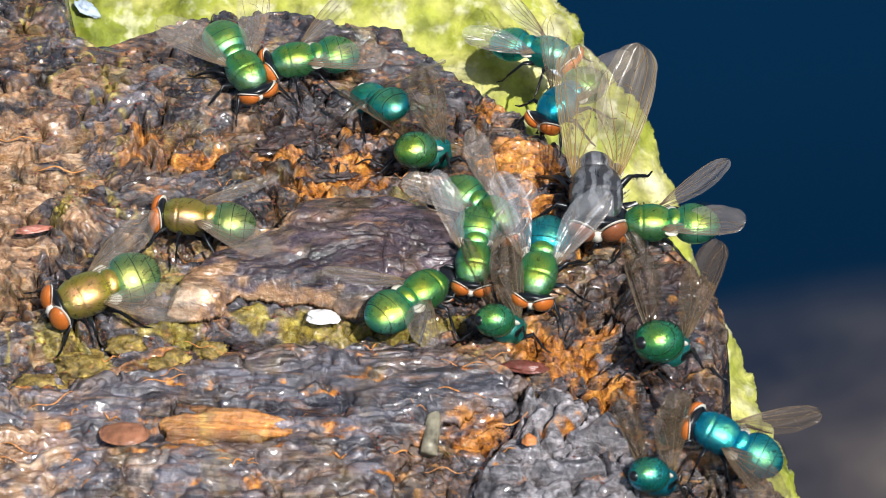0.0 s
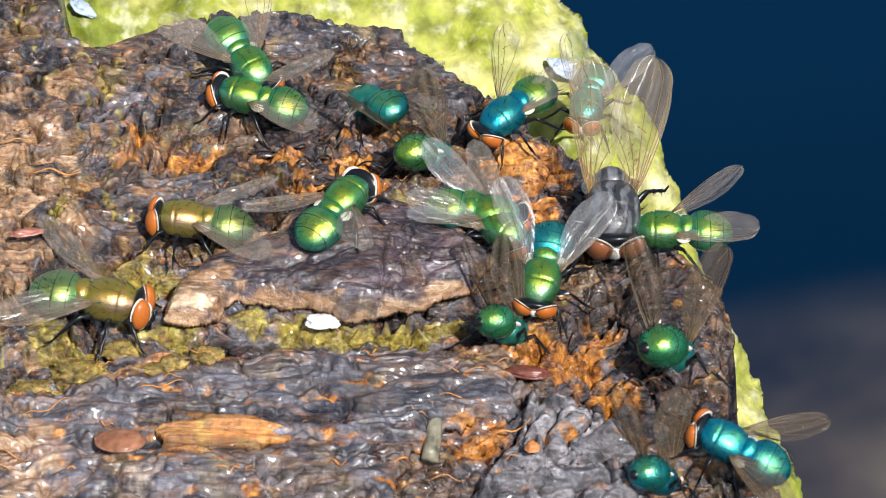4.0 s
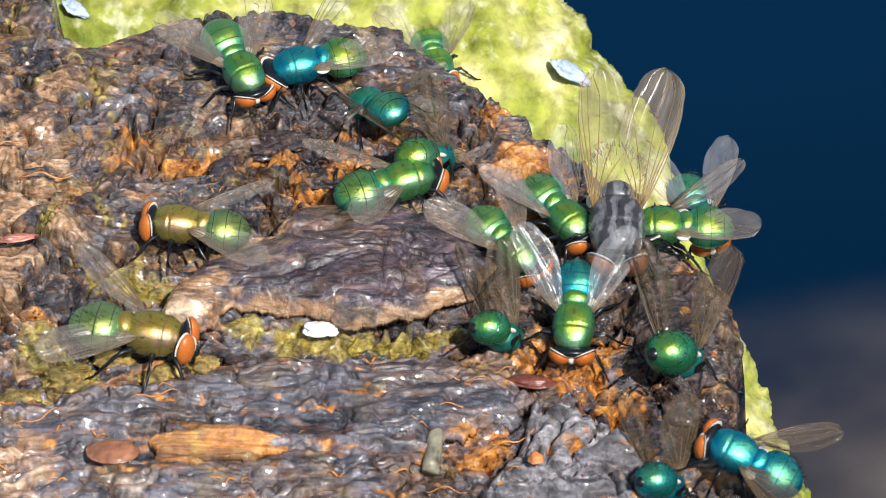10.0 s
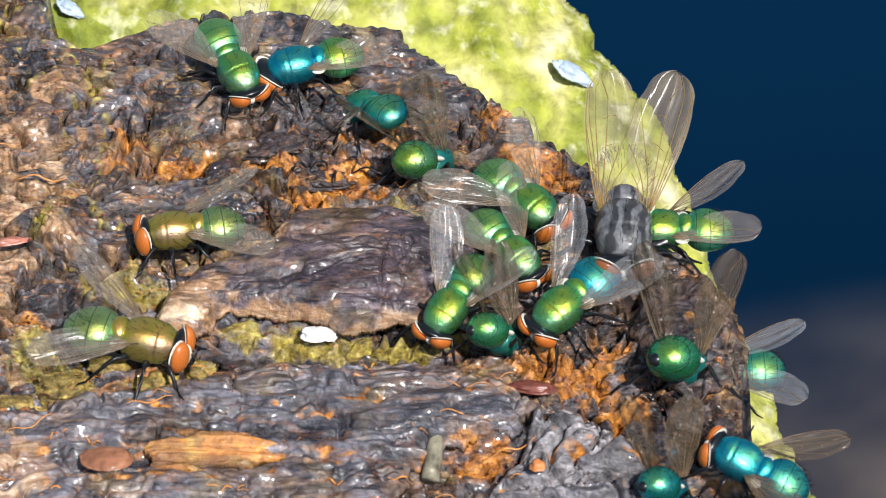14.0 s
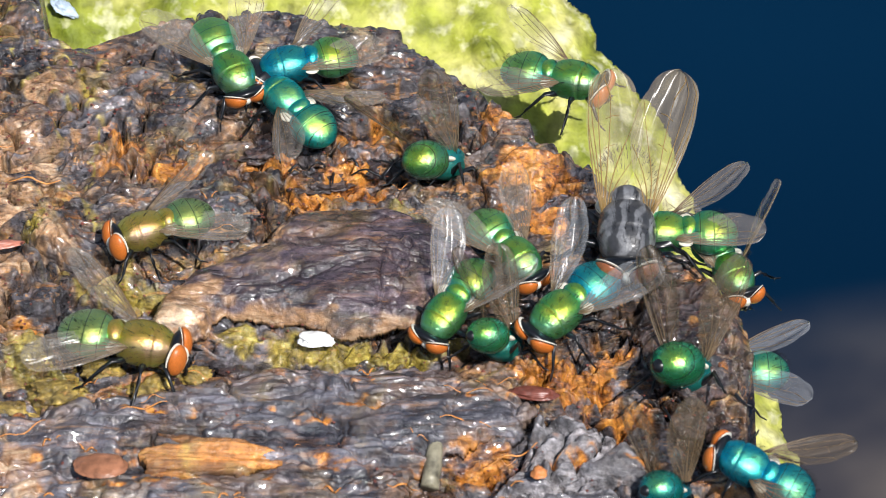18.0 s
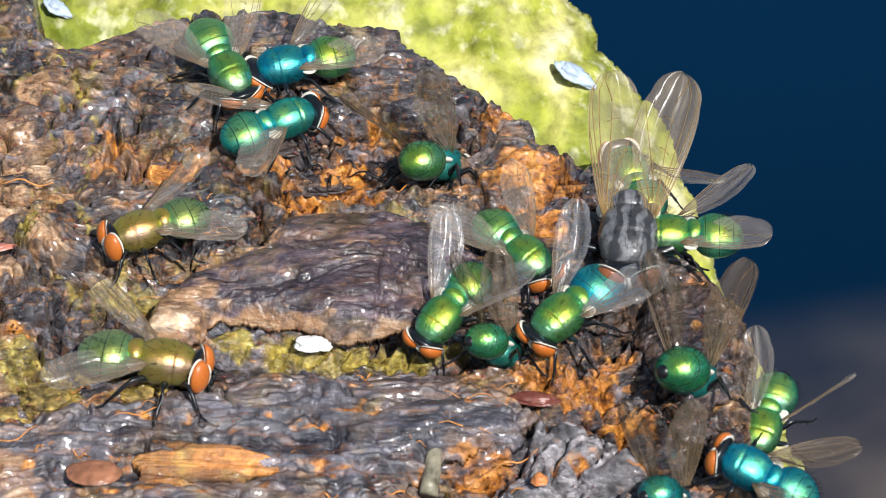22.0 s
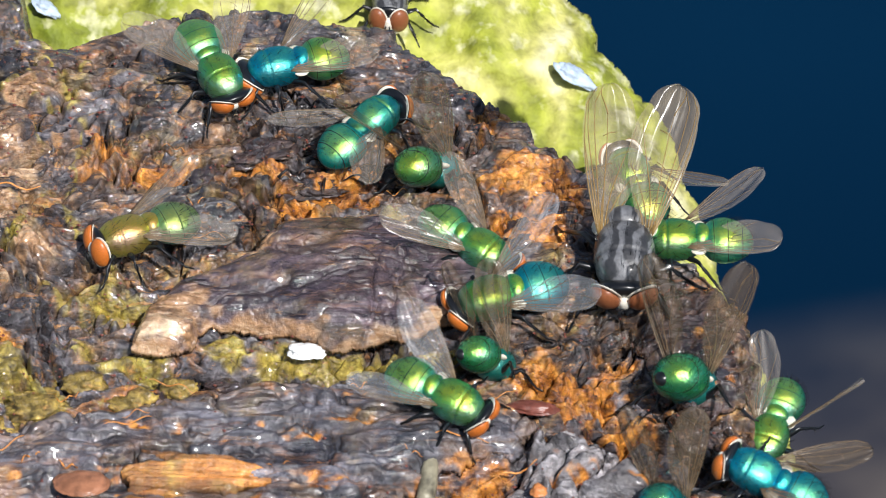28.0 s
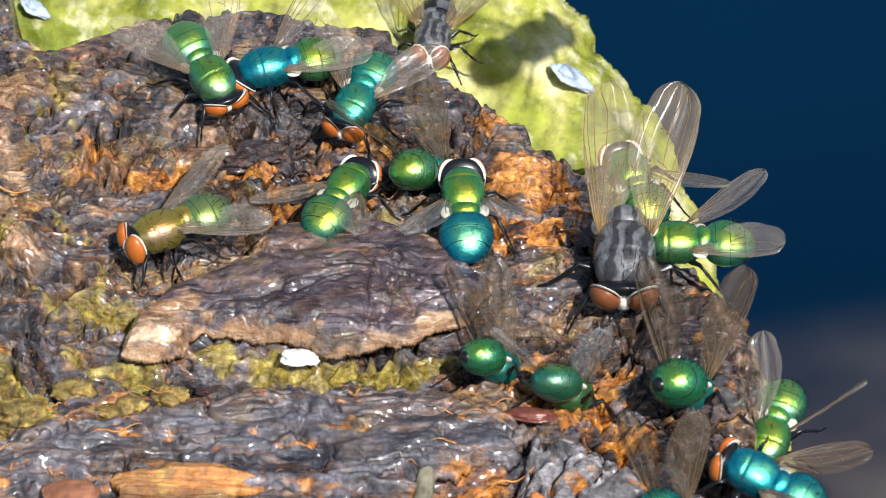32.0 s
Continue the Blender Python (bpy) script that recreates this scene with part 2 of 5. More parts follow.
def detail(x, y, d):
    """Fine relief in millimetres: long ridges of the grain, crumbs and folds."""
    w = fbm(x / 5, y / 5, 3, 21)
    v = fbm(x / 2.4, y / 2.4, 2, 23)
    ridge = 1 - np.abs(fbm(x / 6.0 + 0.9 * w, y / 2.0 + 0.7 * w, 3, 31))
    folds = 1 - np.abs(fbm(x / 2.8 + 0.4 * v, y / 1.1 + 0.6 * w, 3, 41))
    cord = 1 - np.abs(fbm(x / 2.6 + 0.5 * v, y / 0.62 + 0.9 * w, 2, 45))
    crease = (1 - np.abs(fbm(x / 6.5 + 0.6 * w, y / 3.0 + 0.5 * w, 4, 37))) ** 6 + 0.35 * (1 - np.abs(fbm(x / 3.2 + 0.3 * v, y / 1.4 + 0.3 * w, 3, 39))) ** 7
    pits = rise(fbm(x / 1.3, y / 1.0, 3, 57), 0.55, 1.0)
    z = -2.3 * crease + 0.75 * (ridge - 0.6) + 0.26 * (folds - 0.6) + 0.10 * (cord - 0.6) - 0.22 * pits + 0.07 * fbm(x / 0.6, y / 0.45, 2, 51) + 0.30 * fbm(x / 3, y / 2.2, 3, 61)
    crumb = np.maximum(blob(x, y, -6.5, 8.5, 8.5, 5.5, -20), blob(x, y, 9.5, -12.0, 6, 4.0))
    cell = np.abs(fbm(x / 1.1, y / 0.9, 3, 71))
    return z + crumb * (0.85 * cell - 0.25) * 1.0


def sheet_mesh(name, x, y, z, keep, mats, masks, floor=None):
    """A sheet of relief from grids in millimetres; with a floor it is closed below along its rim."""
    ny, nx = x.shape
    index = np.full(x.shape, -1)
    cells = keep[:-1, :-1] & keep[1:, :-1] & keep[:-1, 1:] & keep[1:, 1:]
    used = np.zeros(x.shape, bool)
    for a in (slice(None, -1), slice(1, None)):
        for b in (slice(None, -1), slice(1, None)):
            used[a, b] |= cells
    index[used] = np.arange(used.sum())
    co = np.stack([x[used], y[used], z[used]], 1) * MM
    q = np.stack([index[:-1, :-1][cells], index[:-1, 1:][cells], index[1:, 1:][cells], index[1:, :-1][cells]], 1)
    n = len(co)
    if floor is not None:
        low = co.copy()
        low[:, 2] = floor[used] * MM
        e = np.concatenate([q[:, [0, 1]], q[:, [1, 2]], q[:, [2, 3]], q[:, [3, 0]]])
        key = np.sort(e, 1)
        _, first, count = np.unique(key[:, 0] * (n + 1) + key[:, 1], return_index=True, return_counts=True)
        rim = e[first[count == 1]]
        q = np.concatenate([q, np.stack([rim[:, 1], rim[:, 0], rim[:, 0] + n, rim[:, 1] + n], 1), q[:, ::-1] + n])
        co = np.concatenate([co, low])
    me = bpy.data.meshes.new(name)
    me.vertices.add(len(co))
    me.vertices.foreach_set("co", co.ravel())
    me.loops.add(q.size)
    me.loops.foreach_set("vertex_index", q.ravel())
    me.polygons.add(len(q))
    me.polygons.foreach_set("loop_start", np.arange(len(q)) * 4)
    me.polygons.foreach_set("use_smooth", np.ones(len(q), bool))
    me.update(calc_edges=True)
    for key, value in masks.items():
        full = value[used]
        if floor is not None:
            full = np.concatenate([full, full])
        me.attributes.new(key, "FLOAT", "POINT").data.foreach_set("value", np.clip(full, 0, 1).astype(np.float32))
    for m in mats:
        me.materials.append(m)
    return me


def trimmed(x, y, d, step):
    """Draws the outermost points of a grid onto the outline d = 0, so that the rim runs smoothly."""
    gy, gx = np.gradient(d, step[1], step[0])
    k = np.where((d > 0) & (d < 1.5 * max(step)), d, 0) / np.maximum(gx * gx + gy * gy, 0.2)
    return x - np.clip(k * gx, -1.2 * step[0], 1.2 * step[0]), y - np.clip(k * gy, -1.2 * step[1], 1.2 * step[1])


def pigment(x, y):
    n = fbm(x / 1.6, y / 1.2, 4, 81)
    rust = np.maximum.reduce([1.3 * blob(x, y, -5.4, 12.5, 3.2, 2.4), 1.3 * blob(x, y, -7.0, 8.5, 3.4, 2.6), 1.1 * blob(x, y, -10.0, 6.4, 3.4, 1.8), 1.8 * blob(x, y, 7.0, 7.2, 3.6, 2.3, -25),
                              1.2 * blob(x, y, 6.8, 3.6, 3.4, 2.8), 1.4 * blob(x, y, 4.1, 14.0, 1.5, 1.1, -30), 1.6 * blob(x, y, 8.6, -10.4, 3.6, 2.2, -10), 1.7 * blob(x, y, 12.8, -13.4, 1.8, 1.7),
                              1.1 * blob(x, y, 11.7, -9.3, 3.0, 1.6), 1.3 * blob(x, y, -19.0, 8.7, 5.4, 0.9, -6), 1.1 * blob(x, y, -23.5, 11.4, 2.4, 0.8, -30), 1.1 * blob(x, y, 3.0, -17.0, 2.6, 2.2),
                              1.0 * blob(x, y, -30.0, -6.7, 2.2, 0.9), 1.2 * blob(x, y, -29.5, -19.5, 3.2, 2.6), 1.0 * blob(x, y, 18.2, -2.9, 1.8, 1.1), 0.9 * blob(x, y, -13.0, 9.6, 2.6, 1.4),
                              0.9 * blob(x, y, -20.5, -11.4, 2.6, 0.8), 1.0 * blob(x, y, 12.6, 0.4, 3.0, 2.4)])
    lichen = np.maximum.reduce([1.5 * blob(x, y, -29.0, -9.6, 2.2, 2.4), 1.7 * blob(x, y, -27.0, -12.9, 2.2, 1.8), 1.6 * blob(x, y, -6.5, -7.6, 7.5, 1.2), 1.4 * blob(x, y, -14.0, -7.2, 2.8, 1.0),
                                1.2 * blob(x, y, -21.0, -8.4, 3.5, 1.2), 0.9 * blob(x, y, -33, 6, 4, 9), 0.8 * blob(x, y, -24, -3.0, 4.5, 1.6), 1.5 * blob(x, y, -29.2, 1.4, 2.0, 1.2),
                                1.4 * blob(x, y, -30.6, 17.6, 2.0, 1.3), 0.9 * blob(x, y, -26.0, 17.2, 1.6, 0.8), 0.6 * blob(x, y, -3.5, 4.4, 5, 0.7)])
    net = rise(0.25 - np.abs(fbm(x / 3.5, y / 3.0, 4, 85)), 0.0, 0.25) * rise(-x, 12, 30)
    lichen = np.maximum(lichen, 0.75 * net)
    bare = np.maximum.reduce([0.95 * blob(x, y, -32, -21, 6, 5), 1.15 * blob(x, y, -34.5, 4, 6.5, 15), 1.3 * blob(x, y, -27.4, 0.4, 2.2, 2.0), 1.2 * blob(x, y, -30.0, 17.2, 2.6, 1.2), 0.9 * blob(x, y, -31.0, 10.0, 3.0, 3.0), 0.35 * blob(x, y, -20, 16, 12, 5)])
    rot = np.maximum.reduce([1.1 * blob(x, y, -9.5, 12.5, 5.5, 3.0, -10), 1.0 * blob(x, y, -2.0, 9.0, 4.0, 3.0), 0.9 * blob(x, y, -12.5, 7.5, 4.0, 2.0), 1.0 * blob(x, y, 16.8, -13.5, 3.2, 2.6),
                             0.9 * blob(x, y, 11.0, 4.4, 3.0, 2.6), 0.8 * blob(x, y, 3.5, -7.2, 3.0, 2.0), 0.8 * blob(x, y, 12.5, -5.5, 2.4, 2.0)])
    return {"rot": rise(rot + 0.6 * n, 0.45, 0.9), "rust": rise(rust + 0.55 * n, 0.45, 0.95), "lichen": rise(lichen + 0.5 * n, 0.5, 1.0), "bare": rise(bare + 0.5 * n, 0.45, 0.95)}


def trunk():
    x, y = np.meshgrid(np.linspace(-44, 31, 860), np.linspace(-34, 30, 720))
    d = inside(x, y, EDGE) + 0.40 * fbm(x / 1.6, y / 1.6, 3, 91)
    z = footing(x, y) + detail(x, y, d) * (0.35 + 0.65 * rise(d, 0, 3.0)) - 1.6 * rise(inside(x, y, FLAP_RING), 0.2, 1.4) - 0.15 * (1 - rise(d, 0, 1.5))
    fall = np.maximum(0, -d)
    z = z - fall * 9.0 - 1.5 * rise(fall, 0, 0.6)
    keep = d > -2.0
    ob = new("rotting_trunk", sheet_mesh("rotting_trunk", x, y, z, keep, [WOOD], pigment(x, y), np.full(x.shape, -40.0)))
    return tagged(ob, "wet dark rotting wood of a fallen trunk, crumbling orange in places", "wood", kind="structure")


def plate(name, ring, material_, height, thick, seed, label, bare_rim=0.0, rough=0.5, step=0.085, ragged=0.45):
    """A loose plate of bark on the trunk, with a ragged, rolled rim and real thickness."""
    xs, ys = [p[0] for p in ring], [p[1] for p in ring]
    x0, x1, y0, y1 = (min(xs) - 1, max(xs) + 1, min(ys) - 1, max(ys) + 1)
    x0, x1, y0 = max(x0, -44), min(x1, 31), max(y0, -34)
    x, y = np.meshgrid(np.arange(x0, x1, step), np.arange(y0, y1, step))
    d = inside(x, y, ring) + ragged * fbm(x / 1.7, y / 1.5, 4, seed)
    g = footing(x, y)
    top = g + height * rise(d, -0.6, 0.6) + 0.30 * fbm(x / 5, y / 1.6, 3, seed + 3) + rough * detail(x, y, d) + 0.22 * np.exp(-((d - 0.5) / 0.5) ** 2)
    masks = pigment(x, y)
    masks["rot"] = masks["rot"] * 0.3
    masks["rust"], masks["lichen"] = masks["rust"] * 0.25 + (bare_rim < 0.5) * rise(fbm(x / 2.0, y / 0.8, 4, seed + 9), 0.75, 1.1), masks["lichen"] * 0.1
    masks["bare"] = np.maximum(np.maximum(masks["bare"] * 0.8, bare_rim * rise(blob(x, y, -18.6, -6.0, 4.2, 3.0) + 0.4 * fbm(x / 1.5, y / 0.8, 4, seed + 7), 0.35, 0.9)), bare_rim * rise(0.75 - d + 0.7 * fbm(x / 2.4, y / 0.9, 4, seed + 5), 0, 0.7))
    x, y = trimmed(x, y, d, (step, step))
    ob = new(name, sheet_mesh(name, x, y, top, d > 0, [material_], masks, top - thick * (0.4 + 0.6 * rise(d, 0, 1.0))))
    return tagged(ob, label, "bark", kind="structure")


MOSS_RING = [(9.3, 23.3), (9.9, 20.6), (11.8, 18.8), (12.2, 17.5), (12.3, 16.4), (13.1, 15.7), (14.4, 14.6), (15.3, 13.5), (16.3, 12.2), (17.6, 10.0), (19.1, 6.0), (20.8, 1.7), (21.8, -2.0),
             (23.3, -5.4), (24.5, -7.6), (25.5, -10.0), (26.4, -11.8), (26.8, -13.8), (27.7, -16.4), (29.4, -20.1), (33, -30), (-20, -30), (-53, 6), (-53, 32), (7, 32)]


def moss_depth(r, u, d):
    """How far behind the wood the moss lies, in millimetres along the lens axis."""
    s = np.clip(d, 0, 12)
    back = 12 - np.sqrt(np.maximum(0, 144 - (12 - s) ** 2))
    return 24 + 0.25 * u + 0.6 * back - 0.9 * fbm(r / 4, u / 4, 3, 14, 0.45)


def mossy_limb():
    """A moss-covered limb behind the wood; laid out square to the lens axis."""
    r, u = np.meshgrid(np.linspace(-48, 33, 400), np.linspace(-24, 30, 320))
    d = inside(r, u, MOSS_RING) + 0.35 * fbm(r / 1.6, u / 1.6, 4, 12)
    deep = moss_depth(r, u, d)
    r, u = trimmed(r, u, d, (81 / 399, 54 / 319))
    a, b = np.array(RIGHT), np.array(UPW)
    pts = r[..., None] * a + u[..., None] * b + deep[..., None] * np.array(FWD)
    me = sheet_mesh("mossy_limb", pts[..., 0], pts[..., 1], pts[..., 2], d > 0, [MOSS], {}, pts[..., 2] - 7)
    return tagged(new("mossy_limb", me), "limb thickly covered with bright yellow-green moss", "moss", kind="structure")


def water():
    bm = bmesh.new()
    bmesh.ops.create_grid(bm, x_segments=8, y_segments=8, size=60)
    me = bpy.data.meshes.new("water")
    bm.to_mesh(me)
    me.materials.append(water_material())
    ob = new("water", me)
    ob.location = (0, 0, -0.42)
    return tagged(ob, "dark blue water far below the trunk", "water", kind="structure")


def standing_trunk():
    """The dead trunk that carries the broken top, rising out of the water."""
    bm = bmesh.new()
    rings = []
    for k in range(13):
        z = -0.455 + k * 0.035
        r = 0.024 + 0.012 * (1 - k / 12) ** 2
        rings.append([bm.verts.new((-0.012 + r * math.cos(a) * (1 + 0.12 * noise.noise(Vector((math.cos(a) * 2, math.sin(a) * 2, z * 9)))),
                                    -0.006 + 0.9 * r * math.sin(a) * (1 + 0.12 * noise.noise(Vector((math.cos(a) * 2, 5, z * 9)))), z))
                      for a in (2 * math.pi * i / 40 for i in range(40))])
    for one, two in zip(rings, rings[1:]):
        for i in range(40):
            bm.faces.new((one[i], one[(i + 1) % 40], two[(i + 1) % 40], two[i])).smooth = True
    bm.faces.new(rings[0][::-1])
    bm.faces.new(rings[-1])
    me = bpy.data.meshes.new("standing_trunk")
    bm.to_mesh(me)
    bm.free()
    me.materials.append(WOOD)
    return tagged(new("standing_trunk", me), "dark dead trunk rising from the water", "trunk", kind="structure")


water()
standing_trunk()
mossy_limb()
trunk()
plate("bark_flap", FLAP_RING, FLAP, 1.0, 0.7, 100, "flap of smooth purple-brown bark with a pale torn rim", 1.0, 0.14, 0.055, 0.25)
plate("bark_slab", SLAB_RING, SLAB, 0.8, 0.9, 200, "grey-brown slab of wet bark with orange splinters", 0.25, 0.34)
plate("bark_chunk", CHUNK_RING, CHUNK, 1.2, 0.9, 300, "pale grey wrinkled chunk of bark", 0.0, 0.8)
plate("bark_block", BLOCK_RING, BLOCK, 0.5, 0.9, 400, "dark glossy block of bark at the broken edge", 0.0, 0.5)


# ---- flies ----
def part(name, mesh, parent, label="", at=None):
    ob = new(name, mesh)
    ob.parent = parent
    if at is not None:
        ob.matrix_basis = at
    if label:
        ob["label"] = label
    return ob


def shaped(name, bm, mats, smooth=True):
    me = bpy.data.meshes.new(name)
    for f in bm.faces:
        f.smooth = smooth
    bm.to_mesh(me)
    bm.free()
    for m in mats:
        me.materials.append(m)
    return me


def ball(bm, c, r, seg=20, rings=12, bend=None, mat=0):
    made = bmesh.ops.create_uvsphere(bm, u_segments=seg, v_segments=rings, radius=1.0)
    for v in made["verts"]:
        p = v.co
        q = Vector((p.x * r[0], p.y * r[1], p.z * r[2]))
        if bend:
            q = bend(p, q)
        v.co = (Vector(c) + q) * MM
    for f in {f for v in made["verts"] for f in v.link_faces}:
        f.material_index = mat
    return made["verts"]


def tube(bm, points, radii, sides=6, mat=0):
    rings = []
    for k, p in enumerate(points):
        a, b = points[max(0, k - 1)], points[min(len(points) - 1, k + 1)]
        d = (Vector(b) - Vector(a)).normalized()
        s = d.orthogonal().normalized()
        n = d.cross(s)
        rings.append([bm.verts.new((Vector(p) + (s * math.cos(w) + n * math.sin(w)) * radii[k]) * MM)
                      for w in (2 * math.pi * i / sides for i in range(sides))])
    for one, two in zip(rings, rings[1:]):
        for i in range(sides):
            bm.faces.new((one[i], one[(i + 1) % sides], two[(i + 1) % sides], two[i])).material_index = mat
    bm.faces.new(rings[0][::-1]).material_index = mat
    bm.faces.new(rings[-1]).material_index = mat


def iridescent(name, nm, tones, rough=0.36, spread=34.0, frost=0.0, crest=(-0.25, 0, 0.97)):
    """Metallic cuticle under a thin film: gold to green to blue as the film gets thinner or is seen aslant; the base
    colour carries a painted gold sheen towards crest, going dark blue low on the flanks.
    """
    m, t, b = material(name)
    v = coords(t)
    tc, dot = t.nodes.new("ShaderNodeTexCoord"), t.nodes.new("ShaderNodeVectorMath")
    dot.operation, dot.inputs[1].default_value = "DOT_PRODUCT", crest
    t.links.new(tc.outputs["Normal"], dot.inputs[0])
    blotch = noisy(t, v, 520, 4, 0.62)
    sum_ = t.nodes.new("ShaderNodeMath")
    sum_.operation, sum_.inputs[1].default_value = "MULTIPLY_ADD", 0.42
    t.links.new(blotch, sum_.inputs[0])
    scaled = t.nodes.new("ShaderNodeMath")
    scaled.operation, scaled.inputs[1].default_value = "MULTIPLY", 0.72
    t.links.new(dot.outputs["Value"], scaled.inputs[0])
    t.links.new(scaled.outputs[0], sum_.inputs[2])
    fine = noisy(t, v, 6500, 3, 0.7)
    # sheen painted into the base colour: gold where normals face crest, dark blue away
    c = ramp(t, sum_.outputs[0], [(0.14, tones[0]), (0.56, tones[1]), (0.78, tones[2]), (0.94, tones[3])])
    c = mix(t, 0.45, c, ramp(t, fine, [(0.35, (0.40,)), (0.65, (1.25,))]), "MULTIPLY")
    t.links.new(c, b.inputs["Base Color"])
    b.inputs["Metallic"].default_value = 1.0
    b.inputs["Specular Tint"].default_value = (0.05, 0.55, 1.0, 1)
    gloss = t.nodes.new("ShaderNodeBsdfPrincipled")
    gloss.inputs["Base Color"].default_value = (*(0.34 * k for k in tones[2]), 1)
    gloss.inputs["IOR"].default_value, gloss.inputs["Thin Film IOR"].default_value = 5.0, 1.85
    film = t.nodes.new("ShaderNodeMapRange")
    film.inputs["From Min"].default_value, film.inputs["From Max"].default_value = 0.3, 0.7
    film.inputs["To Min"].default_value, film.inputs["To Max"].default_value = nm - spread / 2, nm + spread / 2
    t.links.new(blotch, film.inputs["Value"])
    t.links.new(film.outputs["Result"], gloss.inputs["Thin Film Thickness"])
    uneven = ramp(t, noisy(t, v, 900, 3, 0.6), [(0.35, (rough * 0.85,)), (0.65, (rough * 1.15,))])
    both = t.nodes.new("ShaderNodeMixShader")
    both.inputs["Fac"].default_value = 0.52
    for k, one in enumerate((b, gloss)):
        t.links.new(uneven, one.inputs["Roughness"])
        one.inputs["Sheen Weight"].default_value, one.inputs["Sheen Roughness"].default_value = frost, 0.3
        one.inputs["Coat Weight"].default_value, one.inputs["Coat Roughness"].default_value = 0.25, 0.08
        bump(t, one, fine, 0.7, 0.00006)
        t.links.new(one.outputs["BSDF"], both.inputs[k + 1])
    t.links.new(both.outputs["Shader"], t.nodes["Material Output"].inputs["Surface"])
    return m


# film thickness, then the painted tones from dark blue flank to gold sheen
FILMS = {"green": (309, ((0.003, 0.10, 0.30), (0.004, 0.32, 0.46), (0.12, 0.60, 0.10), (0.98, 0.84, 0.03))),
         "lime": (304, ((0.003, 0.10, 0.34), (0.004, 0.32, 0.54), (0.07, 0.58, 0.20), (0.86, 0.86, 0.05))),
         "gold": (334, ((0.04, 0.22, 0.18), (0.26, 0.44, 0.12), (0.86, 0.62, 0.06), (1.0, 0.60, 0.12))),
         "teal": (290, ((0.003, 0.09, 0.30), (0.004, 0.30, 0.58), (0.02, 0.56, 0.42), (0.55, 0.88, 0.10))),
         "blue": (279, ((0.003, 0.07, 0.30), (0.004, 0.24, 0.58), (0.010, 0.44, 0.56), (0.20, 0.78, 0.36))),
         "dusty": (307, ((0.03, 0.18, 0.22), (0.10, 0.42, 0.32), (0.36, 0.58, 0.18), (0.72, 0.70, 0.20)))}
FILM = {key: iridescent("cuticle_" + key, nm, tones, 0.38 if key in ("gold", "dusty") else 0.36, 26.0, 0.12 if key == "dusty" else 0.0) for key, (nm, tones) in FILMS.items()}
# rounded abdomens: the gold sheen is painted on the hind end
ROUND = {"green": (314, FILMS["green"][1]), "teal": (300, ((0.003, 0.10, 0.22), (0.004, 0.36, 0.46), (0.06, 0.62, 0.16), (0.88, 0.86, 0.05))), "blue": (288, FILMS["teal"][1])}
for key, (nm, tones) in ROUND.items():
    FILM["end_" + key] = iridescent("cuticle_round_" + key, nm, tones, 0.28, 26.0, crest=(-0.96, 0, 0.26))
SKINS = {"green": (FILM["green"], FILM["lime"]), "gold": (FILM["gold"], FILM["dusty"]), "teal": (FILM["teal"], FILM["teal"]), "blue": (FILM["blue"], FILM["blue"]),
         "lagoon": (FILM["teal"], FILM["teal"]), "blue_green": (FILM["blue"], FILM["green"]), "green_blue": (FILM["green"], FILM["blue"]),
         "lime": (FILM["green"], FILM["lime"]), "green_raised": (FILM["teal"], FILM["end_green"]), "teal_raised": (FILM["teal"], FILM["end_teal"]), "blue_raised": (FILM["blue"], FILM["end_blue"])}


def grey_skin(name, dark, pale, stripes, checks):
    """Dusted grey cuticle: dark stripes along the back, or a shifting chequer on the abdomen."""
    m, t, b = material(name)
    v = coords(t)
    c = ramp(t, noisy(t, v, 1900, 4, 0.7), [(0.34, tuple(0.45 * k for k in pale)), (0.62, pale)])
    if stripes:
        wave = node(t, "ShaderNodeTexWave", Scale=430.0, Distortion=9.0, Detail=4.0)
        wave.bands_direction = "Y"
        wave.inputs["Phase Offset"].default_value = math.pi / 2
        t.links.new(v, wave.inputs["Vector"])
        c = mix(t, ramp(t, wave.outputs["Fac"], [(0.30, (0.25,)), (0.66, (0.85,))]), c, dark)
    if checks:
        n = node(t, "ShaderNodeTexChecker", Scale=900.0)
        t.links.new(v, n.inputs["Vector"])
        c = mix(t, n.outputs["Fac"], c, dark)
    t.links.new(c, b.inputs["Base Color"])
    b.inputs["Roughness"].default_value = 0.40
    b.inputs["Coat Weight"].default_value, b.inputs["Coat Roughness"].default_value = 0.3, 0.15
    bump(t, b, noisy(t, v, 6000, 3, 0.7), 0.8, 0.00006)
    return m


SKINS["blue_dusk"] = SKINS["blue"]
SKINS["grey"] = (grey_skin("grey_thorax", (0.012, 0.012, 0.014), (0.25, 0.255, 0.27), True, False), grey_skin("grey_abdomen", (0.015, 0.015, 0.017), (0.20, 0.20, 0.21), False, True))
EYE = plain("orange_eye", (0.50, 0.135, 0.022), 0.36, 0.0, 0.000012, 14000, 0.25)
EYE_BROWN = plain("brown_eye", (0.25, 0.085, 0.035), 0.35, 0.0, 0.000012, 14000, 0.25)
FACE = plain("silver_face", (0.74, 0.70, 0.60), 0.45, 0.0, 0.00002, 5000, 0.2)
BLACK = plain("black_cuticle", (0.008, 0.009, 0.011), 0.28, 0.0, 0.00001, 6000, 0.3)
VEIN = plain("wing_vein", (0.17, 0.115, 0.065), 0.4, 0.0, 0, 3000, 0.2)
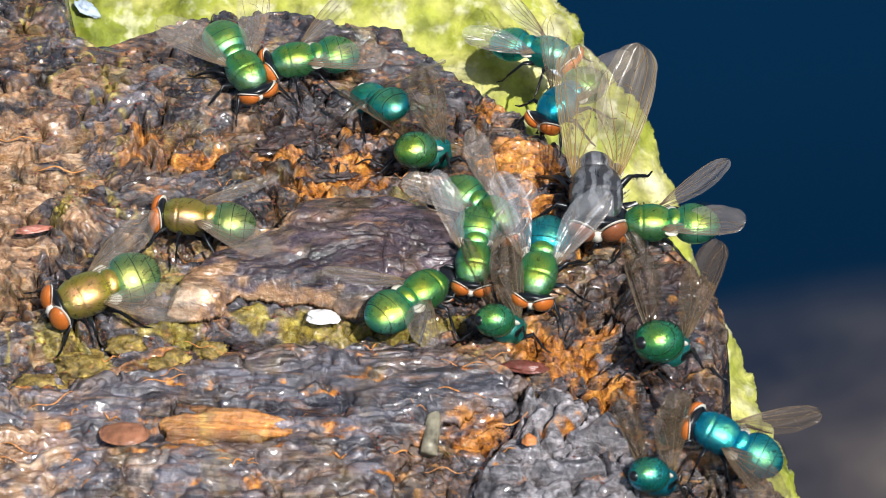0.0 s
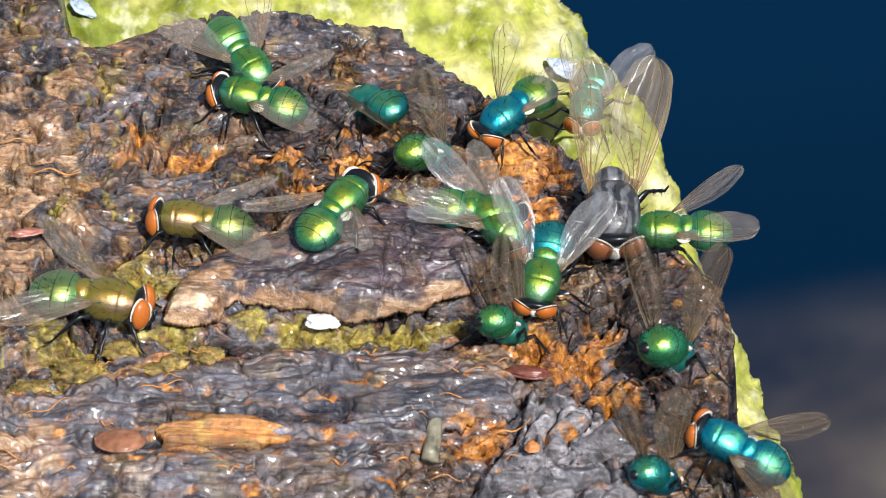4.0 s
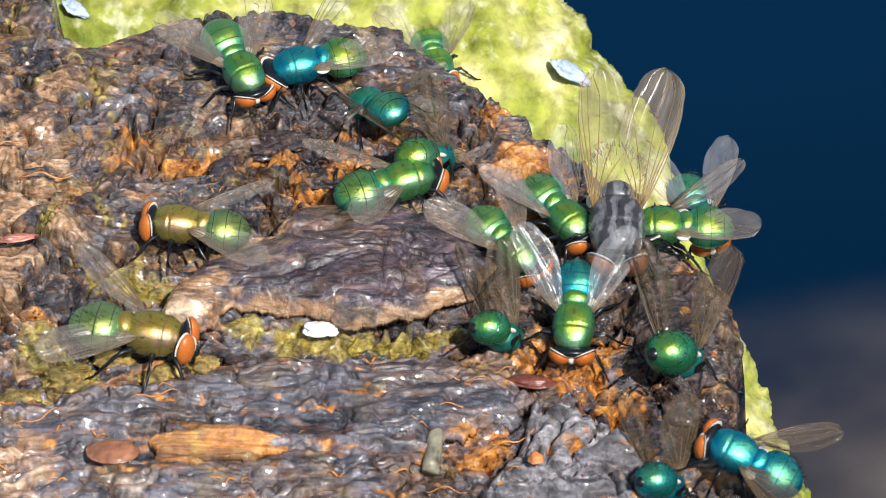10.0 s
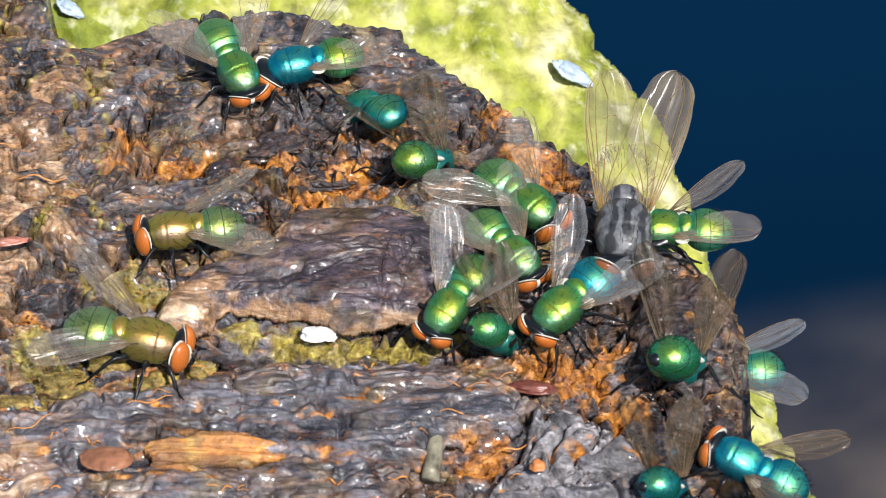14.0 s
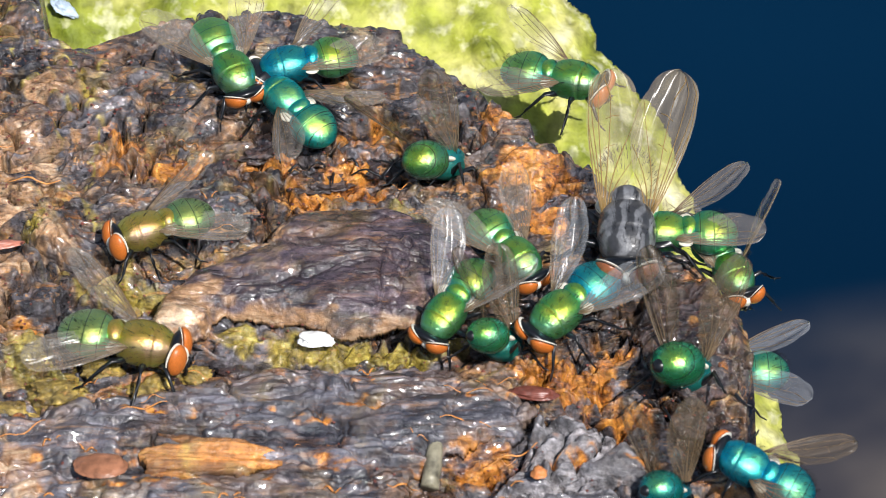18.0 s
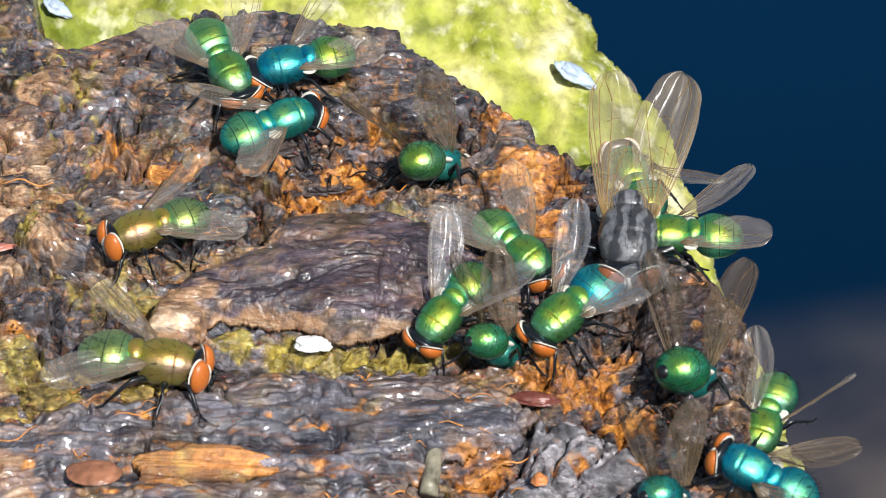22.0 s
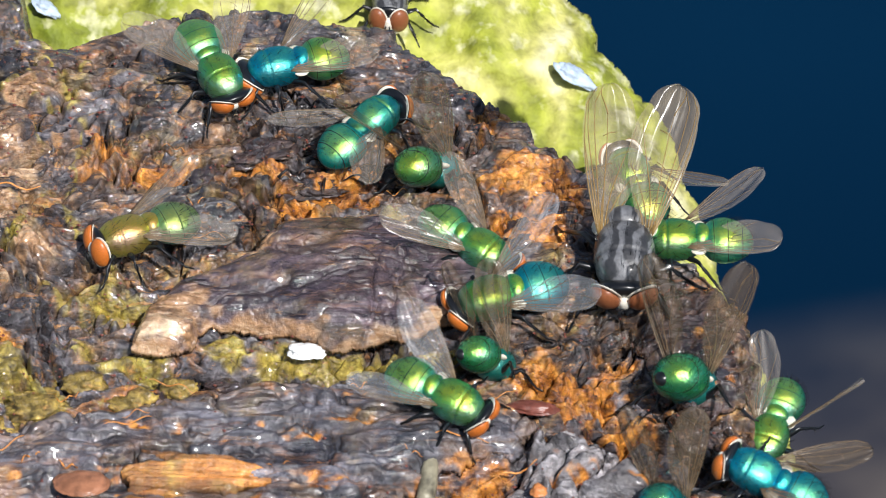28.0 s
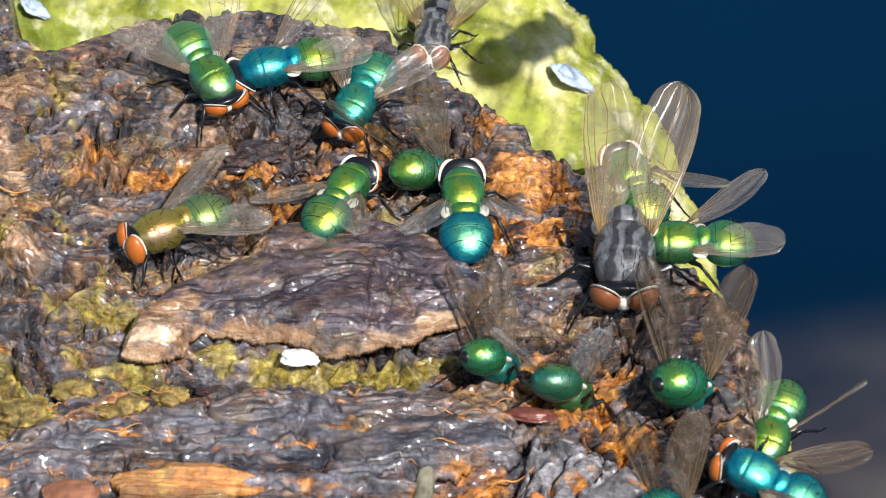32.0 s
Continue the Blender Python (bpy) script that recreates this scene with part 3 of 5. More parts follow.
VEIN_AMBER = plain("amber_vein", (0.24, 0.15, 0.05), 0.35, 0.0, 0, 3000, 0.2)
CALYPTER = plain("pale_wing_scale", (0.72, 0.68, 0.55), 0.5, 0.0, 0, 3000, 0.15)


def wing_material(name, tint, alpha):
    """A thin membrane, pleated lengthwise, so that it glints in streaks."""
    m, t, b = material(name)
    v = coords(t)
    f = noisy(t, coords(t, (0.3, 1.4, 1)), 1500, 4, 0.6)
    t.links.new(ramp(t, f, [(0.3, tuple(c * 0.7 for c in tint)), (0.7, tint)]), b.inputs["Base Color"])
    t.links.new(ramp(t, noisy(t, coords(t, (0.35, 1, 1)), 900, 3, 0.6), [(0.3, (alpha * 0.65,)), (0.7, (alpha * 1.35,))]), b.inputs["Alpha"])
    b.inputs["Roughness"].default_value = 0.22
    b.inputs["Specular IOR Level"].default_value = 1.0
    bump(t, b, noisy(t, coords(t, (0.10, 1.5, 1)), 2000, 2, 0.5), 1.0, 0.00012)
    return m


WING = wing_material("clear_wing", (0.50, 0.44, 0.37), 0.22)
WING_BRIGHT = wing_material("glassy_wing", (0.60, 0.62, 0.65), 0.20)
# copy of the clear wing with shade put into its tint and opacity
WING_SHADED = wing_material("shaded_wing", (0.13, 0.095, 0.06), 0.5)
WING_SMOKY = wing_material("smoky_wing", (0.42, 0.34, 0.22), 0.36)


def half_width(s):
    """Leading and trailing edge of a wing at s of its length, in millimetres."""
    at_s = (0, 0.06, 0.15, 0.30, 0.45, 0.60, 0.72, 0.82)
    front = np.interp(s, at_s, (0.10, 0.20, 0.32, 0.44, 0.52, 0.54, 0.48, 0.34))
    back = np.interp(s, at_s, (-0.12, -0.62, -0.95, -1.50, -1.92, -2.10, -2.06, -1.86))
    if s > 0.82:
        k = math.sqrt(max(0.0, 1 - ((s - 0.82) / 0.18) ** 2))
        front, back = -0.86 + 1.20 * k, -0.86 - 1.00 * k
    return float(front), float(back)


def wing_meshes(side, mat):
    """A wing that runs out along -x from its root, its leading edge outward."""
    n, k, length = 30, 16, 6.6
    bm = bmesh.new()
    grid = []
    for i in range(n + 1):
        s = math.sin(0.5 * math.pi * i / n)
        a, b = half_width(s)
        row = []
        for j in range(k + 1):
            w = j / k
            y = a + (b - a) * w
            z = 0.10 * math.sin(3.1 * s + 5 * w) + 0.08 * math.sin(w * 17) * (0.4 + 0.8 * s) + 0.22 * s * s
            row.append(bm.verts.new(Vector((-s * length, side * y, z)) * MM))
        grid.append(row)
    for i in range(n):
        for j in range(k):
            f = (grid[i][j], grid[i + 1][j], grid[i + 1][j + 1], grid[i][j + 1])
            bm.faces.new(f if side < 0 else f[::-1])
    blade = shaped("wing", bm, [mat])
    bm = bmesh.new()

    def spot(s, w):
        a, b = half_width(s)
        y = a + (b - a) * w
        return (-s * length, side * y, 0.10 * math.sin(3.1 * s + 5 * w) + 0.08 * math.sin(w * 17) * (0.4 + 0.8 * s) + 0.22 * s * s + 0.012)

    lines = [(0.0, 0.015, 0.97, 0.04), (0.02, 0.10, 0.62, 0.03), (0.03, 0.16, 0.90, 0.05), (0.04, 0.22, 0.985, 0.22), (0.04, 0.34, 0.80, 0.46), (0.80, 0.46, 0.975, 0.27), (0.05, 0.45, 0.72, 0.93),
             (0.05, 0.58, 0.42, 0.97), (0.04, 0.72, 0.24, 0.97), (0.02, 0.06, 0.30, 0.10), (0.02, 0.28, 0.26, 0.34)]
    for s0, w0, s1, w1 in lines:
        pts = [spot(s0 + (s1 - s0) * q, w0 + (w1 - w0) * q ** 1.6) for q in (i / 9 for i in range(10))]
        tube(bm, pts, [0.034 - 0.020 * i / 9 for i in range(10)], 4)
    for s, w0, w1 in ((0.45, 0.31, 0.5), (0.66, 0.36, 0.6)):
        tube(bm, [spot(s, w0), spot(s + 0.02, (w0 + w1) / 2), spot(s + 0.03, w1)], [0.018] * 3, 4)
    return blade, shaped("venation", bm, [VEIN_AMBER if mat is WING_SMOKY else VEIN])


LEG_LINES = {
    "front": [(0.9, 0.55, -0.8), (1.55, 1.5, -0.35), (2.25, 2.15, -1.35), (2.6, 2.4, -1.75), (3.0, 2.6, -1.9)],
    "middle": [(0.0, 0.65, -0.9), (0.15, 2.1, -0.25), (0.1, 3.1, -1.35), (0.05, 3.55, -1.75), (0.05, 4.0, -1.9)],
    "hind": [(-0.8, 0.6, -0.9), (-1.8, 1.9, -0.2), (-2.9, 2.7, -1.3), (-3.3, 3.0, -1.75), (-3.8, 3.25, -1.9)],
}
CACHE = {}


def hull(bm, profile, sides=40, square=0.92, seams=()):
    """A body round the x axis through rows of (x, half width, height above, depth below, middle); faces of a seam take the second material."""
    rings = []
    for x, half, top, low, mid in profile:
        ring = []
        for i in range(sides):
            w = 2 * math.pi * i / sides
            sw, cw = math.sin(w), math.cos(w)
            y = half * math.copysign(abs(sw) ** square, sw)
            z = (top if cw > 0 else low) * math.copysign(abs(cw) ** square, cw)
            ring.append(bm.verts.new(Vector((x, y, z + mid)) * MM))
        rings.append(ring)
    for k, (one, two) in enumerate(zip(rings, rings[1:])):
        for i in range(sides):
            bm.faces.new((one[i], two[i], two[(i + 1) % sides], one[(i + 1) % sides])).material_index = 1 if k in seams else 0
    bm.faces.new(rings[0])
    bm.faces.new(rings[-1][::-1])


def egg(u, rise_, fall):
    """Swelling of a body from its front (u = 0) to its end (u = 1)."""
    return (1 - (1 - u) ** rise_) ** 0.5 * (1 - u ** fall) ** 0.5


TERGITES = (0.24, 0.50, 0.77)


def chest_profile():
    rows = []
    for k in range(41):
        u = k / 40
        x = 1.92 - 4.05 * u
        e = max(0.04, egg(u, 5.0, 7.0))
        dip = 1 - 0.075 * math.exp(-((x - 0.42) / 0.07) ** 2) - 0.03 * math.exp(-((x - 1.25) / 0.06) ** 2)
        rows.append((x, (1.34 + 0.14 * math.sin(math.pi * u)) * e * dip, (1.22 + 0.16 * math.sin(math.pi * u)) * e * dip, 1.25 * e, 0.04 - 0.08 * u))
    return rows


def belly_profile(length=3.75, half=1.98, top=1.50, low=1.36):
    """The abdomen from its waist back, each tergite lapping over the next; also the rows at which the laps lie."""
    rows, seams = [], []
    last = 0.0
    for edge in TERGITES + (1.0,):
        for k in range(9):
            u = last + (edge - last) * k / 8
            e = max(0.03, egg(u, 4.2, 2.6)) * (1 + 0.014 * (k / 8) - 0.007)
            rows.append((-2.25 - length * u, half * e, top * e, low * e, -0.05 - 0.22 * u * u))
        if edge < 1.0:
            seams.append(len(rows) - 1)
        last = edge + 0.012
    return rows, seams


def fly_meshes(skin):
    """The meshes of one kind of fly, made once."""
    if skin in CACHE:
        return CACHE[skin]
    rnd = random.Random(7)
    thorax_skin, abdomen_skin = SKINS[skin]
    grey = skin == "grey"
    made = {}
    bm = bmesh.new()
    hull(bm, chest_profile(), 40, 0.80)
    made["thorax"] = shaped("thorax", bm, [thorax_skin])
    bm = bmesh.new()
    ball(bm, (-2.12, 0, 0.56), (0.70, 0.96, 0.58), 24, 16, lambda p, q: Vector((q.x, q.y * (1 + 0.22 * p.x), q.z)))
    made["scutellum"] = shaped("scutellum", bm, [thorax_skin])
    bm = bmesh.new()
    raised = skin.endswith("raised")
    rows, seams = belly_profile(*((4.1, 1.66, 1.34, 1.2) if grey else (3.4, 1.90, 1.66, 1.54) if raised else ()))
    hull(bm, rows, 40, 0.95, seams)
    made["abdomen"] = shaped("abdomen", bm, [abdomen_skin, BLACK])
    bm = bmesh.new()
    ball(bm, (-5.21, 0.74, -0.46), (0.42, 0.50, 0.44), 16, 12)
    made["tip"] = shaped("abdomen_tip", bm, [BLACK])
    bm = bmesh.new()
    ball(bm, (1.80, 0, 0.06), (0.46, 1.54, 1.24), 24, 16)
    tube(bm, [(1.1, 0, 0.0), (1.7, 0, 0.0)], [0.55, 0.6], 12)
    made["head"] = shaped("head", bm, [BLACK])
    bm = bmesh.new()
    ball(bm, (2.34, 0, -0.30), (0.44, 0.40, 0.86), 18, 14)
    for side in (1, -1):
        ball(bm, (2.20, side * 0.62, -0.86), (0.36, 0.40, 0.34), 12, 8)
    made["face"] = shaped("face", bm, [FACE])
    bm = bmesh.new()
    ball(bm, (2.86, 0, -0.62), (0.18, 0.22, 0.34), 10, 8)
    tube(bm, [(2.7, 0, -0.8), (2.8, 0, -1.2), (2.75, 0, -1.55)], [0.14, 0.10, 0.16], 6)
    made["mouth"] = shaped("proboscis", bm, [BLACK])
    for side in (1, -1):
        bm = bmesh.new()
        turn = Matrix.Rotation(side * radians(24), 3, "Z") @ Matrix.Rotation(radians(-6), 3, "Y")
        ball(bm, (2.10, side * 0.84, 0.14), (0.62, 0.80, 1.12), 26, 20, lambda p, q: turn @ Vector((q.x if p.x > 0 else q.x * 0.15, q.y, q.z)))
        made["eye", side] = shaped("eye", bm, [EYE_BROWN if grey else EYE])
        bm = bmesh.new()
        ball(bm, (1.96, side * 0.79, 0.12), (0.11, 0.83, 1.15), 24, 18, lambda p, q: turn @ q)
        made["rim", side] = shaped("eye_rim", bm, [FACE])
        bm = bmesh.new()
        tube(bm, [(2.75, side * 0.14, 0.05), (2.98, side * 0.18, -0.05), (3.02, side * 0.2, -0.42)], [0.07, 0.10, 0.06], 6)
        tube(bm, [(2.98, side * 0.2, -0.1), (3.25, side * 0.38, 0.12)], [0.025, 0.01], 4)
        made["antenna", side] = shaped("antenna", bm, [BLACK])
        bm = bmesh.new()
        ball(bm, (-1.85, side * 1.14, 0.20), (0.56, 0.44, 0.20), 14, 10)
        made["calypter", side] = shaped("calypter", bm, [CALYPTER])
        made["wing", side], made["veins", side] = wing_meshes(side, WING_SMOKY if grey else WING_BRIGHT if skin in ("teal", "green_blue", "lime") else WING_SHADED if skin.endswith(("raised", "dusk")) else WING)
        for name, line in LEG_LINES.items():
            bm = bmesh.new()
            pts = [(x, side * y, z) for x, y, z in line]
            mid = [tuple((a + b) / 2 for a, b in zip(pts[i], pts[i + 1])) for i in range(4)]
            chain = [pts[0], mid[0], pts[1], mid[1], pts[2], pts[3], pts[4]]
            tube(bm, chain, [0.20, 0.24, 0.15, 0.14, 0.11, 0.08, 0.05], 6)
            for _ in range(26):
                i = rnd.randrange(1, 5)
                a, b, k = Vector(chain[i]), Vector(chain[i + 1]), rnd.random()
                p = a.lerp(b, k)
                d = Vector((rnd.uniform(-1, 1), rnd.uniform(-1, 1), rnd.uniform(-1, 0.4))).normalized()
                tube(bm, [p, p + d * rnd.uniform(0.22, 0.42)], [0.022, 0.004], 3)
            made["leg", name, side] = shaped("leg", bm, [BLACK])
    bm = bmesh.new()
    chest = chest_profile()
    for _ in range(300):
        k, w = rnd.random(), rnd.uniform(-2.0, 2.0)
        x, half, top, low, mid = rnd.choice(chest[3:-3]) if k < 0.36 else rnd.choice(rows[4:-3] if k < 0.7 else rows[-16:-2])
        p = Vector((x + (0.0 if k < 0.36 else 0.3), half * math.sin(w), mid + (top if math.cos(w) > 0 else low) * math.cos(w)))
        d = Vector((-0.8, 0.8 * math.sin(w), 0.9 * math.cos(w))).normalized()
        size = rnd.uniform(0.30, 0.70) if k < 0.36 else rnd.uniform(0.22, 0.50)
        tube(bm, [p * 0.99, p + d * size * 0.6, p + d * size + Vector((-0.08, 0, -0.03))], [0.015, 0.010, 0.003], 3)
    made["bristles"] = shaped("bristles", bm, [BLACK])
    CACHE[skin] = made
    return made


def fly(name, skin, label, scale=1.0, spread=(30, 30), lift=(8, 8), twist=(-20, -20), droop=0.0, nod=15.0, category="fly"):
    """A fly about its thorax, head towards +x: spread, lift and twist of the left and right wing in degrees."""
    m = fly_meshes(skin)
    ob = new(name)
    ob.empty_display_size = 0.002
    ob.scale = (scale,) * 3
    tagged(ob, label, category, group="flies on the wood")
    part("thorax", m["thorax"], ob)
    part("scutellum", m["scutellum"], ob)
    part("abdomen", m["abdomen"], ob, at=Matrix.Translation((-1.0 * MM, 0, 0)) @ Matrix.Rotation(radians(-droop), 4, "Y") @ Matrix.Translation((1.3 * MM, 0, 0)))
    if skin in ("teal_raised", "blue_raised"):
        part("abdomen_tip", m["tip"], ob, "black tip of the abdomen", Matrix.Translation((0.3 * MM, 0, 0)))
    head = part("head", m["head"], ob, at=Matrix.Translation(Vector((-0.12, 0, -0.10)) * MM) @ Matrix.Translation((1.5 * MM, 0, 0)) @ Matrix.Rotation(radians(nod), 4, "Y") @ Matrix.Translation((-1.5 * MM, 0, 0)))
    part("face", m["face"], head, "silvery white face")
    part("proboscis", m["mouth"], head)
    for k, side in enumerate((1, -1)):
        part("eye_rim", m["rim", side], head, "pale rim behind the eye")
        part("eye", m["eye", side], head, "large brick-orange compound eye")
        part("antenna", m["antenna", side], head)
        part("calypter", m["calypter", side], ob, "pale scale at the wing root")
        turn = Matrix.Rotation(radians(-side * spread[k]), 4, "Z") @ Matrix.Rotation(radians(lift[k]), 4, "Y") @ Matrix.Rotation(radians(side * twist[k]), 4, "X")
        big = Matrix.Scale(1.14 if skin == "grey" or skin.endswith("raised") else 1.0, 4)
        wing = part("wing", m["wing", side], ob, "clear veined wing", Matrix.Translation(Vector((-0.95, side * 1.12, 0.58)) * MM) @ turn @ big)
        part("venation", m["veins", side], wing)["kind"] = "stuff"
        for leg in LEG_LINES:
            part("leg", m["leg", leg, side], ob)
    part("bristles", m["bristles"], ob, "fine black bristles")
    return ob


# ---- small things on the wood ----
def on_wood(x, y, up=0.0):
    return Vector((x, y, float(footing(np.array([x * 1.0]), np.array([y * 1.0]))[0]) + up))


def lump(name, x, y, size, material_, label, category, seed, up=0.3, turn=0.0, tilt=0.0, uneven=1.0):
    """A small rounded, uneven piece lying on the wood; size in millimetres."""
    bm = bmesh.new()
    bmesh.ops.create_icosphere(bm, subdivisions=4, radius=1.0)
    for v in bm.verts:
        p = v.co.copy()
        k = 1 + uneven * (0.10 * noise.noise(p * 9 + Vector((seed, seed, 0))) + 0.30 * noise.noise(p * 1.3 + Vector((seed, 0, 0))) + 0.17 * noise.noise(p * 4 + Vector((0, seed, 0))))
        flare = 1.0 if p.z > 0 else 1 + 0.25 * min(1, -p.z * 2)
        v.co = Vector((p.x * size[0] * flare, p.y * size[1] * flare, p.z * size[2] * (1 if p.z > 0 else 0.5))) * k * MM
    ob = new(name, shaped(name, bm, [material_]))
    ob.matrix_world = Matrix.Translation(on_wood(x, y, up) * MM) @ Matrix.Rotation(radians(turn), 4, "Z") @ Matrix.Rotation(radians(tilt), 4, "X")
    return tagged(ob, label, category)


def splinter(x, y, length, bend, turn, radius, seed, up=0.9):
    rnd = random.Random(seed)
    bm = bmesh.new()
    pts = []
    a = radians(turn)
    for i in range(12):
        s = i / 11 - 0.5
        along, side = s * length, bend * (0.25 - s * s) * 4 + rnd.uniform(-0.04, 0.04)
        px, py = x + along * math.cos(a) - side * math.sin(a), y + along * math.sin(a) + side * math.cos(a)
        pts.append(on_wood(px, py, up + 0.25 * math.sin(i * 0.8 + seed)))
    tube(bm, pts, [radius * (0.35 + 0.65 * math.sin(math.pi * (i + 0.6) / 12.2)) for i in range(12)], 5)
    ob = new("splinter", shaped("splinter", bm, [SPLINTER]))
    return tagged(ob, "thin curled orange wood fibre lying on bark", "splinter", group="orange splinters")


SPLINTER = plain("orange_fibre", (0.62, 0.25, 0.06), 0.38, 0, 0.00004, 2500, 0.35)
CHALK = plain("chalky_white", (0.82, 0.82, 0.80), 0.7, 0, 0.00006, 2500, 0.06)
RED_CHIP = plain("red_brown_chip", (0.16, 0.05, 0.035), 0.28, 0, 0.00008, 1500, 0.4)
OCHRE = wood_material("lichen_cushion", (0.080, 0.045, 0.016), (0.34, 0.24, 0.05), (0.56, 0.46, 0.14), 0.35, 0.7)
PALE = plain("pale_wood", (0.22, 0.20, 0.14), 0.45, 0, 0.0002, 900, 0.65)
KNOT = plain("brown_knot", (0.30, 0.13, 0.07), 0.3, 0, 0.00008, 1200, 0.4)
FIBRE = wood_material("orange_fibres", (0.20, 0.07, 0.02), (0.48, 0.20, 0.05), (0.70, 0.40, 0.16), 0.3, 0.9, 0.4, 0.06)

lump("bird_dropping", -9.0, -7.8, (1.15, 0.75, 0.35), CHALK, "chalky white dropping in a lichen-filled groove", "dropping", 3, 0.9)
lump("bark_chip", 6.3, -12.6, (1.6, 0.6, 0.45), RED_CHIP, "wet red-brown chip of bark", "chip", 5, 0.8, -8, uneven=0.7)
lump("bark_chip", -31.5, -0.8, (1.2, 0.35, 0.3), plain("pink_chip", (0.42, 0.16, 0.11), 0.35, 0, 0.00006, 1500, 0.3), "pinkish chip of bare wood", "chip", 6, 0.9, 12)
lump("wood_knot", -23.6, -19.2, (1.7, 1.2, 0.32), KNOT, "smooth brown oval knot in bark", "knot", 8, 0.8, uneven=0.35)
lump("seed", 6.6, -21.0, (0.5, 0.5, 0.4), plain("orange_seed", (0.60, 0.22, 0.07), 0.35), "small orange seed on grey bark", "seed", 9, 1.9)
stub = bmesh.new()
foot = on_wood(-0.9, -19.8, 0.3)
tube(stub, [foot + Vector((0.13 * k, 0.95 * k, 0.42 * k)) for k in (0, 0.8, 1.7, 2.6, 3.2, 3.35)], [0.66, 0.62, 0.66, 0.58, 0.55, 0.28], 12)
tagged(new("twig_stub", shaped("twig_stub", stub, [PALE])), "pale broken twig stub", "twig")
for k, (x, y, a, b) in enumerate(((-27.0, -12.3, 1.7, 1.3), (-25.0, -14.2, 1.5, 1.1), (-20.6, -11.8, 1.5, 1.0), (-30.5, -14.0, 1.8, 1.2), (-17.6, -10.4, 1.1, 0.9), (-24.0, -10.6, 1.2, 0.8))):
    lump("lichen_cushion", x, y, (a * 1.1, b * 1.1, 0.75), OCHRE, "yellow-brown cushion of lichen in a hollow", "lichen", 20 + k, -0.3, uneven=1.5)["group"] = "lichen cushions"
SPOTS = random.Random(4)
for k in range(40):
    if k < 30:
        x, y = SPOTS.uniform(-34, 5), SPOTS.uniform(-23, -10.5)
    else:
        x, y = SPOTS.uniform(-34, 2), SPOTS.uniform(-4, 14)
    splinter(x, y, SPOTS.uniform(1.2, 4.2), SPOTS.uniform(-0.5, 0.5), SPOTS.uniform(-28, 22), SPOTS.uniform(0.03, 0.085), k, 0.75 if k < 26 else 0.25)


for k, (x, y, a, b, c) in enumerate(((-9.0, 8.4, 1.9, 1.2, 0.8), (-12.6, 11.6, 2.4, 1.5, 0.9), (-16.6, 8.4, 1.4, 0.9, 0.7), (-5.2, 10.0, 1.3, 0.9, 0.7),
                                    (17.2, -14.2, 1.6, 1.2, 0.8), (19.8, -15.2, 1.2, 1.4, 0.9), (-14.6, -9.4, 1.5, 0.9, 0.6), (-19.2, -11.6, 1.3, 1.0, 0.7),
                                    (11.4, 3.4, 1.4, 1.6, 0.8), (5.6, 3.2, 1.5, 0.9, 0.5))):
    crumb = lump("bark_crumb", x, y, (a * 0.9, b * 0.9, c * 0.75), BLOCK, "black wet crumb of rotten bark", "crumb", 50 + k, -0.4, 30 * k, uneven=1.9)
    crumb["group"] = "black bark crumbs"
    if (x, y) == (-5.2, 10.0):
        cam.data.dof.focus_object = crumb  # the lens stays focused on this crumb


def strand(x, y, length, turn, arch, seed):
    """A dark thread of bark that arches over the wood."""
    rnd = random.Random(seed)
    bm = bmesh.new()
    a = radians(turn)
    pts = []
    for i in range(9):
        s = i / 8
        pts.append(on_wood(x + length * s * math.cos(a), y + length * s * math.sin(a), 0.3 + arch * math.sin(math.pi * s) + rnd.uniform(-0.08, 0.08)))
    tube(bm, pts, [0.12 - 0.07 * i / 8 for i in range(9)], 5)
    return tagged(new("bark_thread", shaped("bark_thread", bm, [BLACK])), "thin black thread of rotten bark", "thread", group="bark threads")


THREADS = random.Random(9)
for k in range(12):
    cx, cy, spread = ((16.6, -12.8, 2.6), (-8.6, 8.0, 3.2), (-2.0, 8.2, 2.6))[k % 3]
    strand(cx + THREADS.uniform(-spread, spread), cy + THREADS.uniform(-1.6, 1.6), THREADS.uniform(1.2, 3.0), THREADS.uniform(0, 360), THREADS.uniform(0.2, 0.9), k)

for place, size, label in (((10.4, 14.2, 3.4), (1.7, 0.9, 0.6), "pale blue-grey pebble bedded in moss"), ((-29.8, 19.3, 12.0), (1.1, 0.7, 0.5), "pale pebble bedded in moss")):
    stone = lump("pebble", 0, 0, size, plain("pale_stone", (0.46, 0.56, 0.68), 0.5, 0, 0.00005, 1500, 0.2), label, "pebble", 77)
    sunk = float(moss_depth(np.array([place[0]]), np.array([place[1]]), np.array([place[2]]))[0]) - 0.6
    stone.matrix_world = Matrix.Translation((RIGHT * place[0] + UPW * place[1] + FWD * sunk) * MM) @ Matrix.Rotation(radians(35), 4, "Y")


